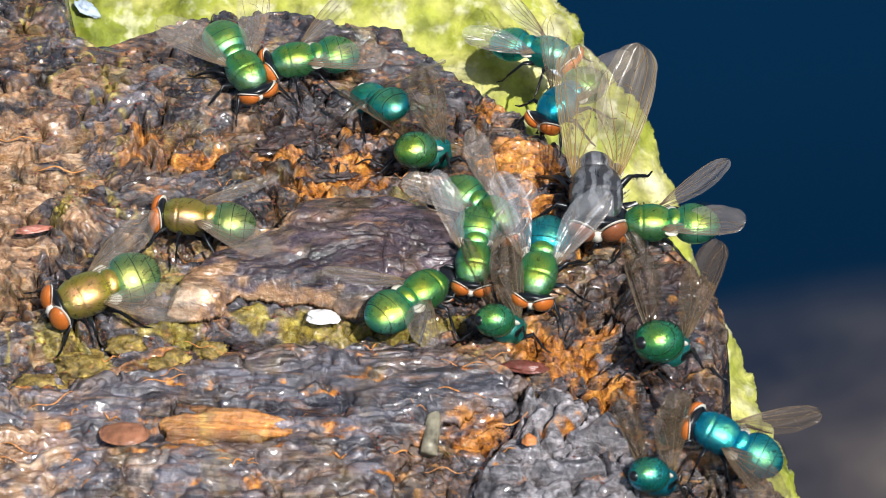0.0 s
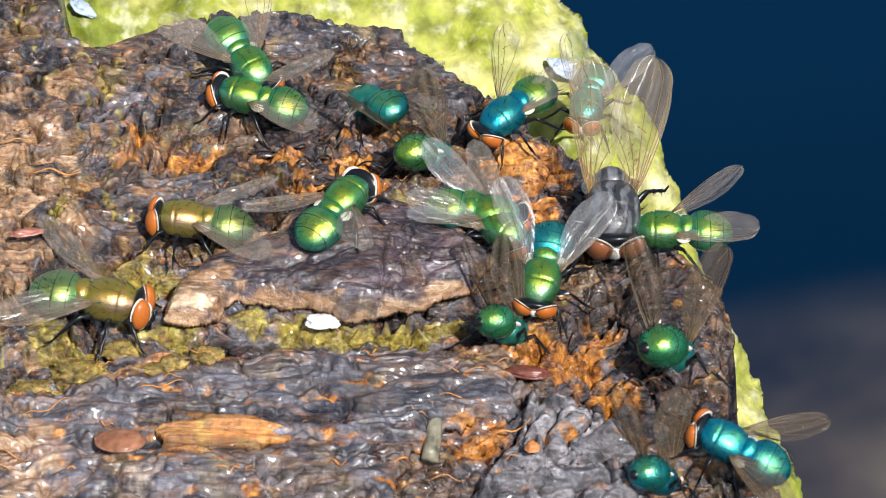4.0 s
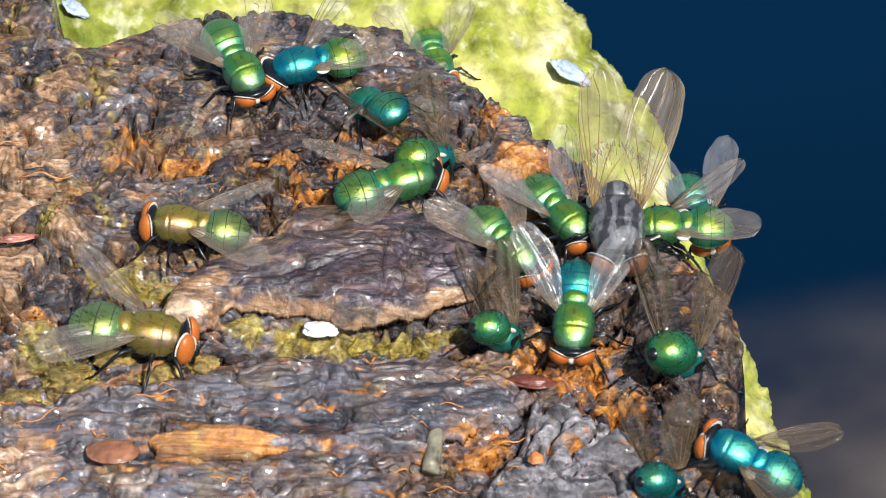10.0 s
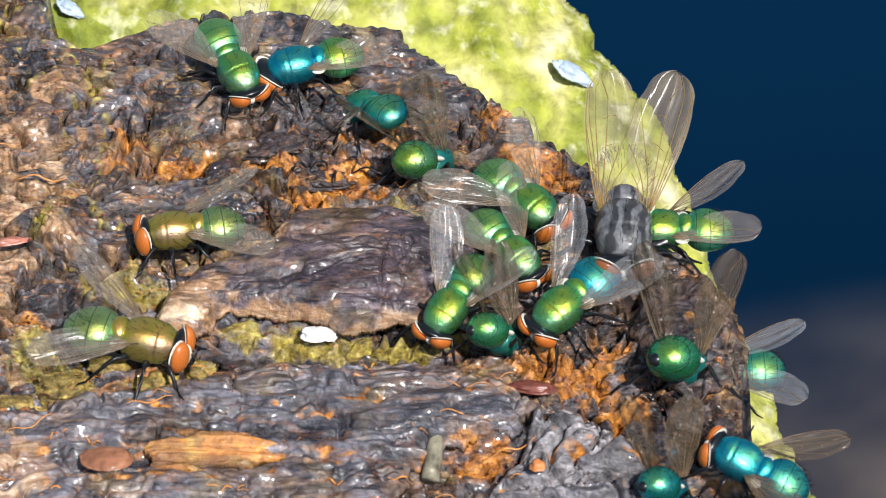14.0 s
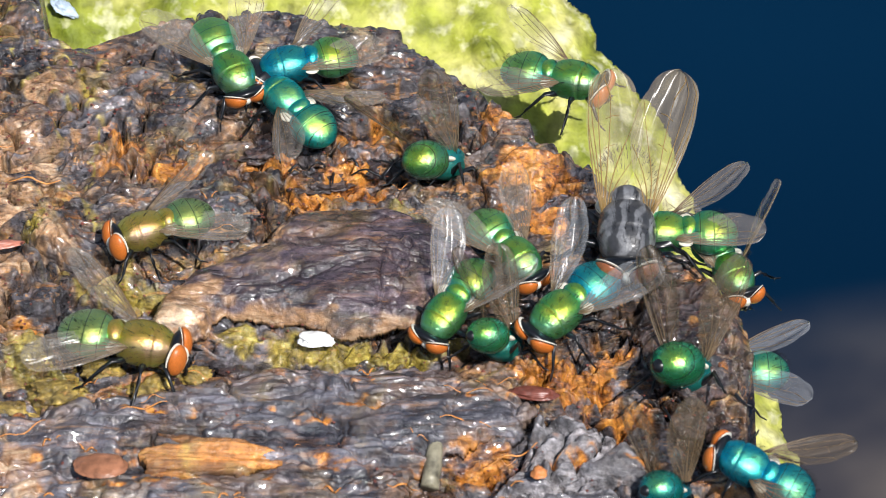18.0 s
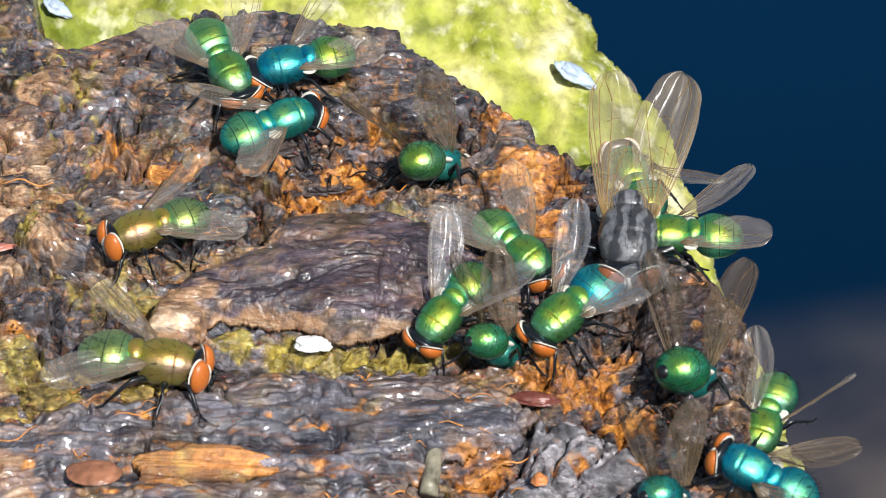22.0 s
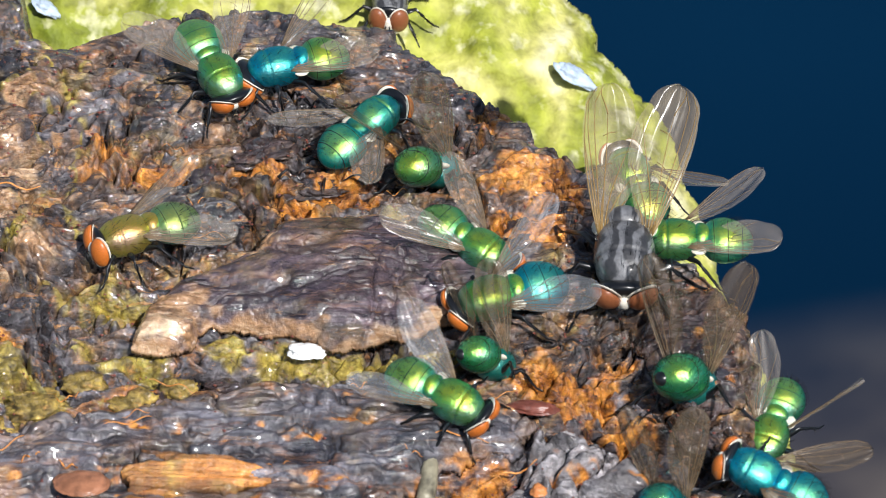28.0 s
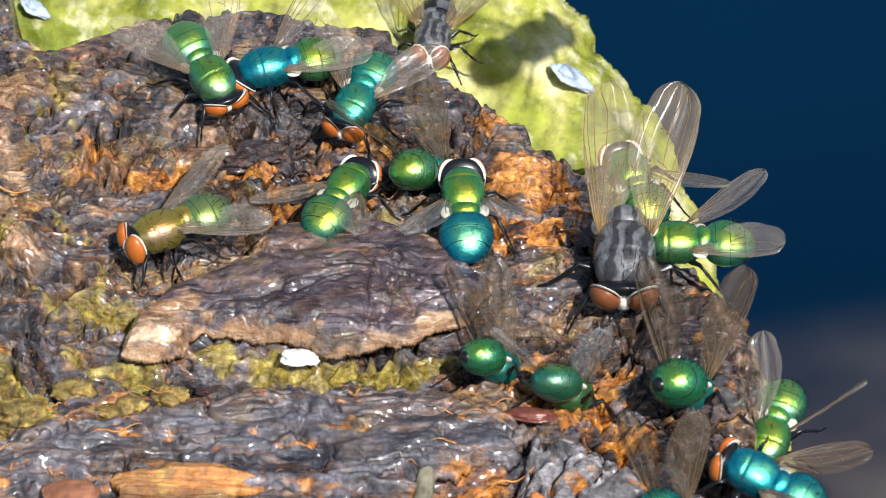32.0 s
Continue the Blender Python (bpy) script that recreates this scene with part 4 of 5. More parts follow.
def fibre_patch():
    """A torn patch of bare orange fibres in the lower slab."""
    x, y = np.meshgrid(np.arange(-21.5, -11.0, 0.09), np.arange(-21.5, -16.0, 0.07))
    d = 1.0 - np.hypot((x + 16.2) / 4.6, (y + 18.7) / 1.7) + 0.28 * fbm(x / 1.8, y / 0.5, 3, 301)
    z = footing(x, y) + 0.80 + 0.25 * fbm(x / 5, y / 0.35, 4, 303) + 0.25 * rise(d, 0, 0.3)
    masks = {k: v * 0 for k, v in pigment(x, y).items()}
    ob = new("torn_fibres", sheet_mesh("torn_fibres", x, y, z, d > 0, [FIBRE], masks, z - 0.8))
    return tagged(ob, "torn patch of bare orange wood fibres", "wood", kind="structure")


fibre_patch()


def crumbs():
    """Countless crumbs of wood and grit on the wet surface."""
    rnd = random.Random(12)
    co, faces = [], []
    for _ in range(1300):
        x, y = rnd.uniform(-36, 20), rnd.uniform(-24, 24)
        if inside(np.array([x]), np.array([y]), EDGE)[0] < 1.0:
            continue
        c, r = on_wood(x, y, rnd.uniform(0.0, 0.5)), rnd.uniform(0.05, 0.16)
        n = len(co)
        for dx, dy, dz in ((1, 0, 0), (-1, 0.2, 0), (0, 1, 0.1), (0.1, -1, 0), (0, 0, 0.8), (0, 0, -1)):
            co.append(tuple((c[i] + r * q * rnd.uniform(0.6, 1.4)) * MM for i, q in enumerate((dx, dy, dz))))
        for a, b, d in ((0, 2, 4), (2, 1, 4), (1, 3, 4), (3, 0, 4), (2, 0, 5), (1, 2, 5), (3, 1, 5), (0, 3, 5)):
            faces.append((n + a, n + b, n + d))
    me = bpy.data.meshes.new("crumbs")
    me.from_pydata(co, [], faces)
    me.materials.append(RED_CHIP)
    return tagged(new("crumbs", me), "brown crumbs of rotten wood scattered on bark", "crumbs", kind="stuff")


crumbs()


# ---- the flies, and their ways ----
fly_a = fly("blowfly", "gold", "gold-green metallic fly with brick-orange eyes standing on wet bark", 1.0, spread=(26, 24), lift=(-8, 14), nod=6)
fly_b = fly("blowfly", "gold", "gold-green metallic fly with white-rimmed orange eyes and grey wings", 1.14, spread=(42, 30), lift=(10, -8), nod=6)
fly_c = fly("blowfly", "green", "green fly with blue-green abdomen, head down in a hollow", 1.04, spread=(38, 36), lift=(10, 10), droop=-8, nod=55)
fly_d = fly("blowfly", "green", "green and gold fly walking over the dark wood", 0.98, spread=(20, 40), lift=(4, 14), nod=25)
fly_e = fly("blowfly", "blue_green", "blue-green fly with a bright green abdomen and smoky wings", 1.0, spread=(10, 44), lift=(4, 22), nod=50)
fly_f = fly("blowfly", "teal", "teal fly scrambling round the broken edge of the wood", 0.95, spread=(36, 22), lift=(10, 10), nod=35)
fly_g = fly("blowfly", "green", "green fly clinging to the edge of the wood beside pale moss", 0.95, spread=(60, 20), lift=(36, 20), twist=(50, -20), nod=35)
fly_h = fly("blowfly", "lagoon", "blue-green fly with a rounded shiny abdomen feeding on the wood", 0.98, spread=(38, 42), lift=(6, 6), nod=30)
fly_i = fly("blowfly", "green_raised", "green fly with a rounded abdomen, head down in the crumbled wood", 1.02, spread=(48, 16), lift=(28, 46), twist=(0, 0))
fly_p = fly("blowfly", "green", "bright green fly with spread wings wandering over the wood", 1.05, spread=(40, 46), lift=(6, 10), nod=30)
fly_r = fly("blowfly", "lime", "green fly with raised glassy wings among the feeding flies", 0.98, spread=(34, 34), lift=(20, 20), twist=(10, 10), nod=36)
fly_q = fly("blowfly", "green", "green fly with half-open wings pressed between other flies", 0.98, spread=(36, 30), lift=(8, 10), nod=40)
fly_v = fly("blowfly", "green_blue", "large green fly with a blue abdomen and raised glassy wings", 1.06, spread=(34, 38), lift=(20, 24), twist=(-20, -20), nod=40)
fly_s = fly("blowfly", "teal_raised", "dark teal fly head down in the crevice, abdomen raised", 0.90, spread=(35, 6), lift=(52, 58), twist=(0, 0))
fly_t = fly("blowfly", "teal_raised", "dark green fly head down at the edge, shaded wings spread", 1.14, spread=(28, 48), lift=(58, 50), twist=(0, 0))
fly_n = fly("blowfly", "blue_dusk", "blue fly with a bristly thorax low on the broken edge", 0.98, spread=(30, 38), lift=(10, 10))
fly_o = fly("blowfly", "blue_raised", "small blue fly on grey bark, abdomen raised", 0.92, spread=(30, 30), lift=(50, 50), twist=(0, 0))
fly_k = fly("blowfly", "green", "green fly with a frosted abdomen beside the big grey fly", 1.0, spread=(6, 38), lift=(4, 12), nod=30)
fly_z = fly("flesh_fly", "grey", "large grey flesh fly with striped thorax and long amber wings", 1.45, spread=(20, 6), lift=(25, 26), twist=(-10, 12), droop=50, nod=38)
fly_m = fly("flesh_fly", "grey", "dark grey fly on the moss behind the wood", 0.95, spread=(36, 36), lift=(10, 10))
fly_u = fly("blowfly", "green", "dark green fly on the moss behind the wood", 0.9, spread=(36, 36), lift=(14, 14))

def at(x, y, z, rx, ry, rz):
    return pose(x * MM, y * MM, z * MM, rx, ry, rz)


def leaning(x, y, z, ahead, up, side):
    """A fly whose head points ahead, up and to the side as seen along the lens axis, its back turned up."""
    h = (FWD * ahead + UPW * up + RIGHT * side).normalized()
    back = (UPW - h * UPW.dot(h)).normalized()
    return Matrix.Translation(Vector((x, y, z)) * MM) @ Matrix((h, back.cross(h), back)).transposed().to_4x4()


def motions():
    walk(fly_a, [
        (0, at(-19.89, 0.12, 1.98, 1, -4, 175)), (2, at(-19.95, 0.14, 1.99, 1, -4, 175)), (6, at(-19.78, 0.19, 1.99, 1, -4, 175)),
        (9, at(-19.85, 0.16, 1.99, 1, -4, 175)), (13, at(-19.87, 0.20, 2.00, 1, -3, 177)), (13.7, at(-19.89, 0.10, 1.98, 1, -2, 180)),
        (14, at(-19.94, -0.25, 1.90, 1, 0, -169)), (16.5, at(-21.68, -0.22, 2.06, 1, 2, -157)), (19, at(-21.68, -0.15, 2.08, 1, 3, -155)),
        (23, at(-21.59, 0.12, 2.13, 1, 2, -155)), (28, at(-21.72, 0.06, 2.13, 1, 2, -155)), (30, at(-21.64, -0.01, 2.11, 1, 2, -155)),
        (30.6, at(-20.67, 0.38, 2.11, 2, 3, -150)), (31, at(-19.84, 0.59, 2.07, 2, 4, -147)), (32, at(-18.81, 1.08, 2.09, 2, 4, -151))])
    walk(fly_b, [
        (0, at(-27.25, -8.44, 0.89, -25, 6, -153)), (0.1, at(-26.78, -8.96, 0.77, -16, 13, -100)), (0.2, at(-26.13, -8.93, 0.75, -5, 11, -48)),
        (0.4, at(-25.26, -9.03, 0.69, -1, 6, -21)), (0.8, at(-24.69, -8.68, 0.72, -1, 4, -11)), (3, at(-24.56, -8.54, 0.74, -1, 4, -11)),
        (5.5, at(-24.24, -8.07, 0.80, -2, 4, -11)), (6, at(-21.70, -9.63, 0.28, -0, 6, -9)), (7, at(-21.67, -9.49, 0.30, -1, 6, -9)),
        (7.5, at(-20.63, -10.63, 0.00, 0, 6, -9)), (9, at(-20.71, -10.56, 0.03, 0, 6, -9)), (13, at(-20.79, -10.34, 0.07, 1, 6, -9)),
        (14, at(-20.77, -10.64, 0.02, -0, 6, -12)), (17, at(-20.63, -10.43, 0.03, 1, 6, -11)), (19, at(-20.72, -10.43, 0.05, 1, 6, -11)),
        (20, at(-20.45, -10.60, -0.01, -0, 7, -15)), (20.5, at(-19.89, -10.83, -0.12, -1, 6, -12)), (21, at(-18.95, -11.41, -0.35, -4, 4, -10)),
        (23, at(-18.56, -11.40, -0.39, -4, 4, -11)), (24, at(-17.05, -11.95, -0.57, -5, 2, -14)), (25, at(-17.59, -11.08, -0.42, -4, 3, -4)),
        (25.5, at(-17.54, -11.01, -0.42, -4, 3, -4)), (26.8, at(-17.09, -10.96, -0.46, -5, 4, -8)), (27.5, at(-8.30, -9.18, -1.44, 1, 3, -10)),
        (27.6, at(-1.54, -12.67, 3.87, -7, -0, -0)), (27.7, at(4.43, -19.50, 17.21, -4, -11, 18)), (27.9, at(21.56, -13.17, 39.38, -1, -9, 34)),
        (32, at(25.37, -4.05, 41.50, -4, -6, 37))])
    walk(fly_c, [
        (0, at(-15.45, 15.21, 4.74, 5, 8, -60)), (1, at(-15.61, 15.33, 4.78, 5, 8, -60)), (2, at(-14.93, 16.50, 5.05, 6, 6, -45)),
        (3, at(-15.05, 17.13, 5.16, 5, 5, -44)), (3.5, at(-14.99, 15.93, 4.92, 6, 7, -50)), (5.5, at(-14.68, 15.52, 4.82, 4, 9, -64)),
        (7, at(-15.13, 15.44, 4.80, 4, 8, -63)), (9, at(-15.15, 15.21, 4.74, 4, 9, -63)), (13, at(-15.31, 15.30, 4.77, 4, 8, -63)),
        (19, at(-15.42, 15.40, 4.79, 4, 8, -63)), (25, at(-15.40, 15.22, 4.75, 4, 8, -63)), (28, at(-15.48, 15.18, 4.74, 4, 8, -62)),
        (32, at(-15.46, 15.11, 4.72, 5, 8, -60))])
    walk(fly_d, [
        (0, at(-11.88, 16.67, 4.92, -8, 1, -166)), (1, at(-11.73, 16.68, 4.92, -8, 1, -166)), (1.5, at(-13.01, 14.33, 4.29, -11, 2, -166)),
        (2, at(-14.88, 12.90, 3.96, -10, -0, -170)), (2.5, at(-15.85, 13.14, 4.07, -9, 0, -171)), (3, at(-16.83, 12.78, 4.02, -9, -0, -176)),
        (3.5, at(-13.80, 12.76, 3.82, -9, -5, 164)), (4.4, at(-18.67, 14.28, 4.39, -8, -3, 161)), (5.5, at(-23.43, 15.59, 4.56, -8, -1, 163)),
        (6, at(-23.29, 15.48, 4.54, -8, -1, 163)), (6.4, at(-23.41, 14.90, 4.42, -8, -2, 159)), (6.8, at(-23.77, 16.69, 4.77, -3, -7, 117)),
        (7, at(-23.03, 19.07, 5.08, 1, -4, 87)), (7.3, at(-25.28, 22.42, 5.16, -1, -2, 103)), (7.6, at(-25.74, 21.08, 7.17, -0, -1, 118)),
        (7.9, at(-29.57, 28.29, 10.30, -1, -0, 127)), (8.2, at(-41.87, 34.71, 14.62, 0, 2, 135)), (32, at(-45.38, 49.05, 14.10, 4, 7, 130))])
    walk(fly_e, [
        (0, at(9.20, 11.40, 4.19, -3, 2, -128)), (0.5, at(8.71, 11.38, 4.21, -3, 2, -123)), (1, at(8.10, 11.33, 4.25, -2, 1, -116)),
        (1.6, at(6.63, 11.14, 4.41, -1, -1, -124)), (2, at(4.29, 9.40, 4.76, -1, 8, -132)), (3, at(4.55, 8.94, 4.80, -2, 9, -131)),
        (3.5, at(4.53, 9.17, 4.82, -1, 8, -133)), (5.5, at(5.17, 13.62, 4.24, -2, 1, -156)), (6, at(-1.67, 18.15, 4.53, -4, -1, 175)),
        (6.4, at(-4.12, 19.24, 4.68, -3, -2, 179)), (6.8, at(-9.32, 16.01, 4.71, -10, 2, -163)), (7, at(-10.68, 16.35, 4.85, -9, 1, -166)),
        (8, at(-11.26, 16.24, 4.85, -9, 2, -163)), (13, at(-11.40, 16.33, 4.87, -9, 2, -164)), (19, at(-11.81, 16.40, 4.90, -9, 2, -164)),
        (25, at(-11.72, 16.47, 4.91, -9, 2, -164)), (28, at(-11.84, 16.35, 4.89, -9, 2, -164)), (32, at(-11.93, 16.42, 4.91, -9, 2, -164))])
    walk(fly_f, [
        (0, at(9.11, 25.11, -0.38, 2, 0, -23)), (0.6, at(9.28, 24.34, -0.40, 2, 1, -53)), (0.8, at(9.49, 23.80, -0.41, -0, 2, -103)),
        (1, at(9.47, 23.57, -0.42, -2, 1, -158)), (2, at(10.74, 21.74, -0.50, -3, 2, -151)), (3, at(11.53, 19.68, -0.68, -2, 4, -119)),
        (5.5, at(11.37, 12.78, 1.14, -1, 5, -97)), (7, at(10.94, 8.75, 1.76, -5, 7, -96)), (8, at(14.65, 11.00, 0.95, 2, 7, -67)),
        (9, at(12.57, 15.43, 0.16, 1, 3, -69)), (9.6, at(16.20, 8.75, 0.56, 3, 8, -63)), (10, at(19.50, 2.00, 0.38, 3, 10, -73)),
        (10.5, at(20.28, 2.75, -1.51, -2, 10, -94)), (11, at(20.91, 0.77, -1.89, -5, 9, -115)), (11.5, at(22.41, -5.53, -2.06, -7, 11, -107)),
        (12, at(22.64, -10.02, -2.16, -9, 12, -120)), (12.5, at(22.05, -10.30, -2.28, -13, 7, -143)), (13, at(19.63, -7.60, -5.27, -14, -3, -176)),
        (19, at(19.51, -7.04, -5.08, -12, -3, -176)), (19.15, at(23.99, -13.31, 3.02, -16, 0, 179)), (19.4, at(40.46, -19.57, 26.82, -19, -0, -180)),
        (32, at(46.01, -15.34, 28.30, -18, 0, 180))])
    walk(fly_g, [
        (0, at(60.66, -15.69, 28.48, -15, 11, -148)), (16.2, at(42.10, -12.58, 24.00, -12, 10, -146)), (16.5, at(18.94, 0.88, 0.17, 4, 10, -66)),
        (17, at(19.48, -0.14, -0.04, 4, 10, -66)), (18, at(20.94, -2.17, -0.43, 4, 10, -66)), (19, at(21.12, -3.68, -0.69, -3, 11, -82)),
        (19.5, at(21.93, -8.58, -1.82, -5, 14, -98)), (20, at(22.49, -12.14, -4.72, -3, 15, -102)), (21, at(22.09, -13.41, -5.05, -4, 15, -109)),
        (25, at(22.12, -13.36, -5.04, -4, 15, -109)), (28, at(22.22, -13.19, -5.00, -4, 15, -109)), (32, at(22.22, -12.80, -4.90, -4, 15, -109))])
    walk(fly_h, [
        (0, at(-5.81, 15.15, 2.15, -9, 26, 122)), (6, at(-6.06, 15.01, 2.09, -9, 26, 122)), (9, at(-5.95, 15.00, 2.10, -9, 26, 122)),
        (14, at(-6.05, 14.87, 2.05, -9, 26, 122)), (15.5, at(-6.57, 13.26, 3.34, -11, 12, 138)), (16.5, at(-6.97, 13.26, 3.70, -12, -5, 155)),
        (17, at(-7.29, 13.28, 3.70, -12, -6, 153)), (17.5, at(-7.69, 13.22, 3.66, -12, -6, 153)), (18, at(-11.86, 13.71, 3.98, -7, -10, 131)),
        (18.2, at(-11.59, 11.70, 3.23, -9, -6, 164)), (18.5, at(-10.49, 9.60, 2.73, -8, -3, -164)), (18.8, at(-13.40, 11.11, 3.42, -4, -8, 144)),
        (19, at(-15.08, 12.31, 3.83, 0, -9, 104)), (20, at(-15.11, 12.87, 3.97, 1, -9, 93)), (20.5, at(-13.73, 12.23, 3.67, 6, -7, 67)),
        (21, at(-10.81, 11.78, 3.15, 11, -4, 32)), (22, at(-10.96, 12.22, 3.32, 12, -3, 27)), (22.5, at(-10.30, 11.73, 3.08, 11, -4, 33)),
        (23, at(-5.26, 12.38, 4.36, 3, -21, 61)), (24, at(-5.46, 12.44, 4.11, 3, -17, 63)), (25, at(-5.12, 12.81, 3.55, 1, -4, 73)),
        (25.5, at(-5.08, 12.72, 3.53, 0, -4, 73)), (27.5, at(-5.34, 11.85, 4.16, 4, -19, 57)), (28, at(-4.32, 12.26, 3.52, 6, -10, 46)),
        (28.2, at(-3.05, 16.96, 4.47, 3, -4, 69)), (28.35, at(0.20, 17.02, 7.39, 4, -3, 41)), (28.5, at(3.03, 17.07, 7.35, 4, 0, 0)),
        (28.6, at(1.02, 17.03, 7.38, 2, 4, -51)), (28.7, at(-1.39, 18.32, 6.48, -0, 4, -76)), (28.8, at(-3.14, 19.63, 4.58, -2, 3, -93)),
        (29, at(-3.11, 17.48, 4.51, -2, 4, -100)), (29.5, at(-4.14, 15.20, 4.27, -3, 8, -106)), (30, at(-5.27, 13.29, 3.79, -4, 11, -113)),
        (31, at(-5.33, 13.24, 3.77, -4, 11, -113)), (32, at(-5.65, 13.21, 3.74, -4, 12, -113))])
    walk(fly_i, [
        (0, leaning(-0.47, 9.34, 1.13, 0.90, -0.08, 0.42)), (6, leaning(-0.56, 9.22, 1.11, 0.90, -0.08, 0.42)),
        (9, leaning(-0.40, 9.20, 1.13, 0.90, -0.08, 0.42)), (13, leaning(-0.68, 9.03, 1.09, 0.90, -0.08, 0.42)), (19, leaning(0.31, 9.18, 1.20, 0.90, -0.08, 0.42)),
        (23, leaning(0.05, 9.29, 1.18, 0.90, -0.08, 0.42)), (28, leaning(0.09, 8.96, 1.16, 0.90, -0.08, 0.42)), (32, leaning(0.10, 8.96, 1.17, 0.90, -0.08, 0.42))])
    walk(fly_p, [
        (0, at(-1.11, -6.22, -0.25, 11, 2, 45)), (2.5, at(-1.14, -6.29, -0.15, 12, 1, 41)), (2.8, at(-3.89, -7.07, 0.35, 3, -25, 90)),
        (3, at(-6.53, -6.86, 0.91, -23, -13, 152)), (3.2, at(-8.60, -4.39, 2.24, -7, -16, 113)), (3.5, at(-7.79, -1.20, 2.86, 2, -11, 74)),
        (4.2, at(-7.19, 1.67, 3.42, 1, -4, 56)), (5.5, at(-6.50, 4.75, 2.67, 0, -1, 42)), (6, at(-5.49, 4.22, 2.68, -1, -1, 39)),
        (7, at(-5.71, 4.78, 2.69, -0, -1, 42)), (9, at(-5.85, 4.81, 2.69, -0, -1, 42)), (9.5, at(-4.18, 4.44, 2.74, -1, -1, 36)),
        (10, at(-2.48, 4.60, 2.80, 3, -2, 20)), (10.5, at(0.69, 5.30, 2.94, 8, -2, 5)), (11, at(4.69, 5.12, 3.22, 16, 1, -12)),
        (11.5, at(4.89, 4.80, 3.12, 15, 3, -20)), (12, at(6.04, 3.78, 2.87, 13, 5, -25)), (12.5, at(6.72, 3.01, 2.69, 11, 7, -36)),
        (13, at(6.99, 2.22, 2.54, 9, 8, -45)), (14.5, at(6.65, 1.79, 2.45, 8, 8, -47)), (15.3, at(6.82, 3.01, 5.70, 6, 12, -65)),
        (15.8, at(7.37, 11.93, 6.36, 0, 1, -42)), (16.5, at(8.45, 20.01, 0.56, 3, 1, -12)), (17, at(10.16, 20.15, 0.57, 4, 1, -18)),
        (18.5, at(10.13, 20.58, 0.61, 4, 1, -18)), (18.65, at(10.33, 20.06, 0.56, 0, 4, -83)), (18.8, at(10.52, 19.41, 0.51, -3, 3, -129)),
        (19, at(10.59, 19.09, 0.48, -3, 2, -145)), (20, at(11.91, 19.98, -1.45, -4, -1, 171)), (20.5, at(12.04, 19.03, -1.53, -4, -1, 158)),
        (21, at(13.55, 19.03, -4.53, -3, -3, 123)), (22, at(13.94, 17.93, -5.58, -2, -3, 106)), (32, at(14.07, 18.27, -5.56, -2, -3, 106))])
    walk(fly_r, [
        (0, at(2.53, -4.71, 0.95, -6, 18, -95)), (0.5, at(2.51, -5.38, 0.70, -3, 19, -95)), (1, at(2.49, -6.11, 0.50, -0, 18, -94)),
        (1.5, at(2.47, -5.05, 0.80, 3, 19, -72)), (2, at(2.54, -4.18, 1.25, 7, 16, -50)), (3, at(2.94, -3.67, 1.38, 7, 13, -39)),
        (3.5, at(3.35, -2.63, 1.81, 10, 10, -20)), (4.5, at(5.09, 3.47, 2.61, 13, -0, -1)), (5.5, at(6.58, 4.93, 3.19, 16, -5, 10)),
        (6, at(7.41, 4.23, 2.94, 12, 10, -40)), (7, at(7.36, 3.80, 2.79, 10, 11, -51)), (8, at(7.35, 3.20, 2.62, 7, 12, -61)),
        (9, at(7.26, 2.90, 2.54, 7, 11, -61)), (9.5, at(8.28, 1.54, 2.29, 7, 9, -57)), (10, at(9.49, 0.17, 2.05, 7, 9, -55)),
        (11, at(9.84, -1.11, 1.80, 8, 9, -49)), (12, at(9.37, -1.28, 1.76, 6, 10, -57)), (12.3, at(6.47, -0.94, 1.78, 2, 11, -82)),
        (12.5, at(3.48, -1.23, 1.76, -7, 12, -92)), (13, at(3.87, -3.53, 1.25, -6, 13, -92)), (13.5, at(2.50, -4.95, 0.85, -8, 18, -103)),
        (14, at(0.13, -7.31, -0.08, -10, 19, -124)), (17, at(0.06, -7.35, -0.10, -11, 19, -127)), (20, at(-0.18, -7.22, -0.06, -12, 19, -127)),
        (22, at(-0.26, -7.26, -0.08, -13, 19, -129)), (23, at(0.16, -7.00, 0.05, -15, 18, -134)), (23.5, at(0.17, -6.74, 0.14, -7, 22, -109)),
        (24, at(-0.16, -6.68, 0.14, -3, 23, -97)), (25, at(0.03, -6.95, 0.06, -6, 22, -107)), (25.5, at(-2.09, -5.73, 1.27, -13, 19, -113)),
        (26.4, at(-0.67, -12.90, -0.49, -0, 7, -90)), (27.1, at(2.01, -15.75, -1.47, 5, 23, -65)), (27.5, at(3.83, -16.82, -2.47, 13, 18, -61)),
        (27.6, at(2.78, -16.19, -2.00, 13, 19, -45)), (27.8, at(1.29, -14.39, -0.78, 15, 10, -31)), (28.5, at(1.59, -14.29, -0.77, 15, 9, -28)),
        (29, at(0.98, -13.77, -0.64, 13, 4, -15)), (29.2, at(5.92, -11.27, -1.08, 14, 2, 2)), (29.5, at(8.97, -10.80, -1.08, 18, -1, -2)),
        (29.9, leaning(10.88, -8.78, -0.97, 0.35, -0.25, 0.90)), (30.1, leaning(9.61, -8.83, -2.09, 0.72, -0.31, 0.62)), (30.4, leaning(8.88, -8.75, -2.55, 0.88, -0.30, 0.36)), (31, leaning(9.14, -9.13, -2.75, 0.90, -0.28, 0.34)), (32, leaning(9.28, -10.04, -3.10, 0.90, -0.28, 0.34))])
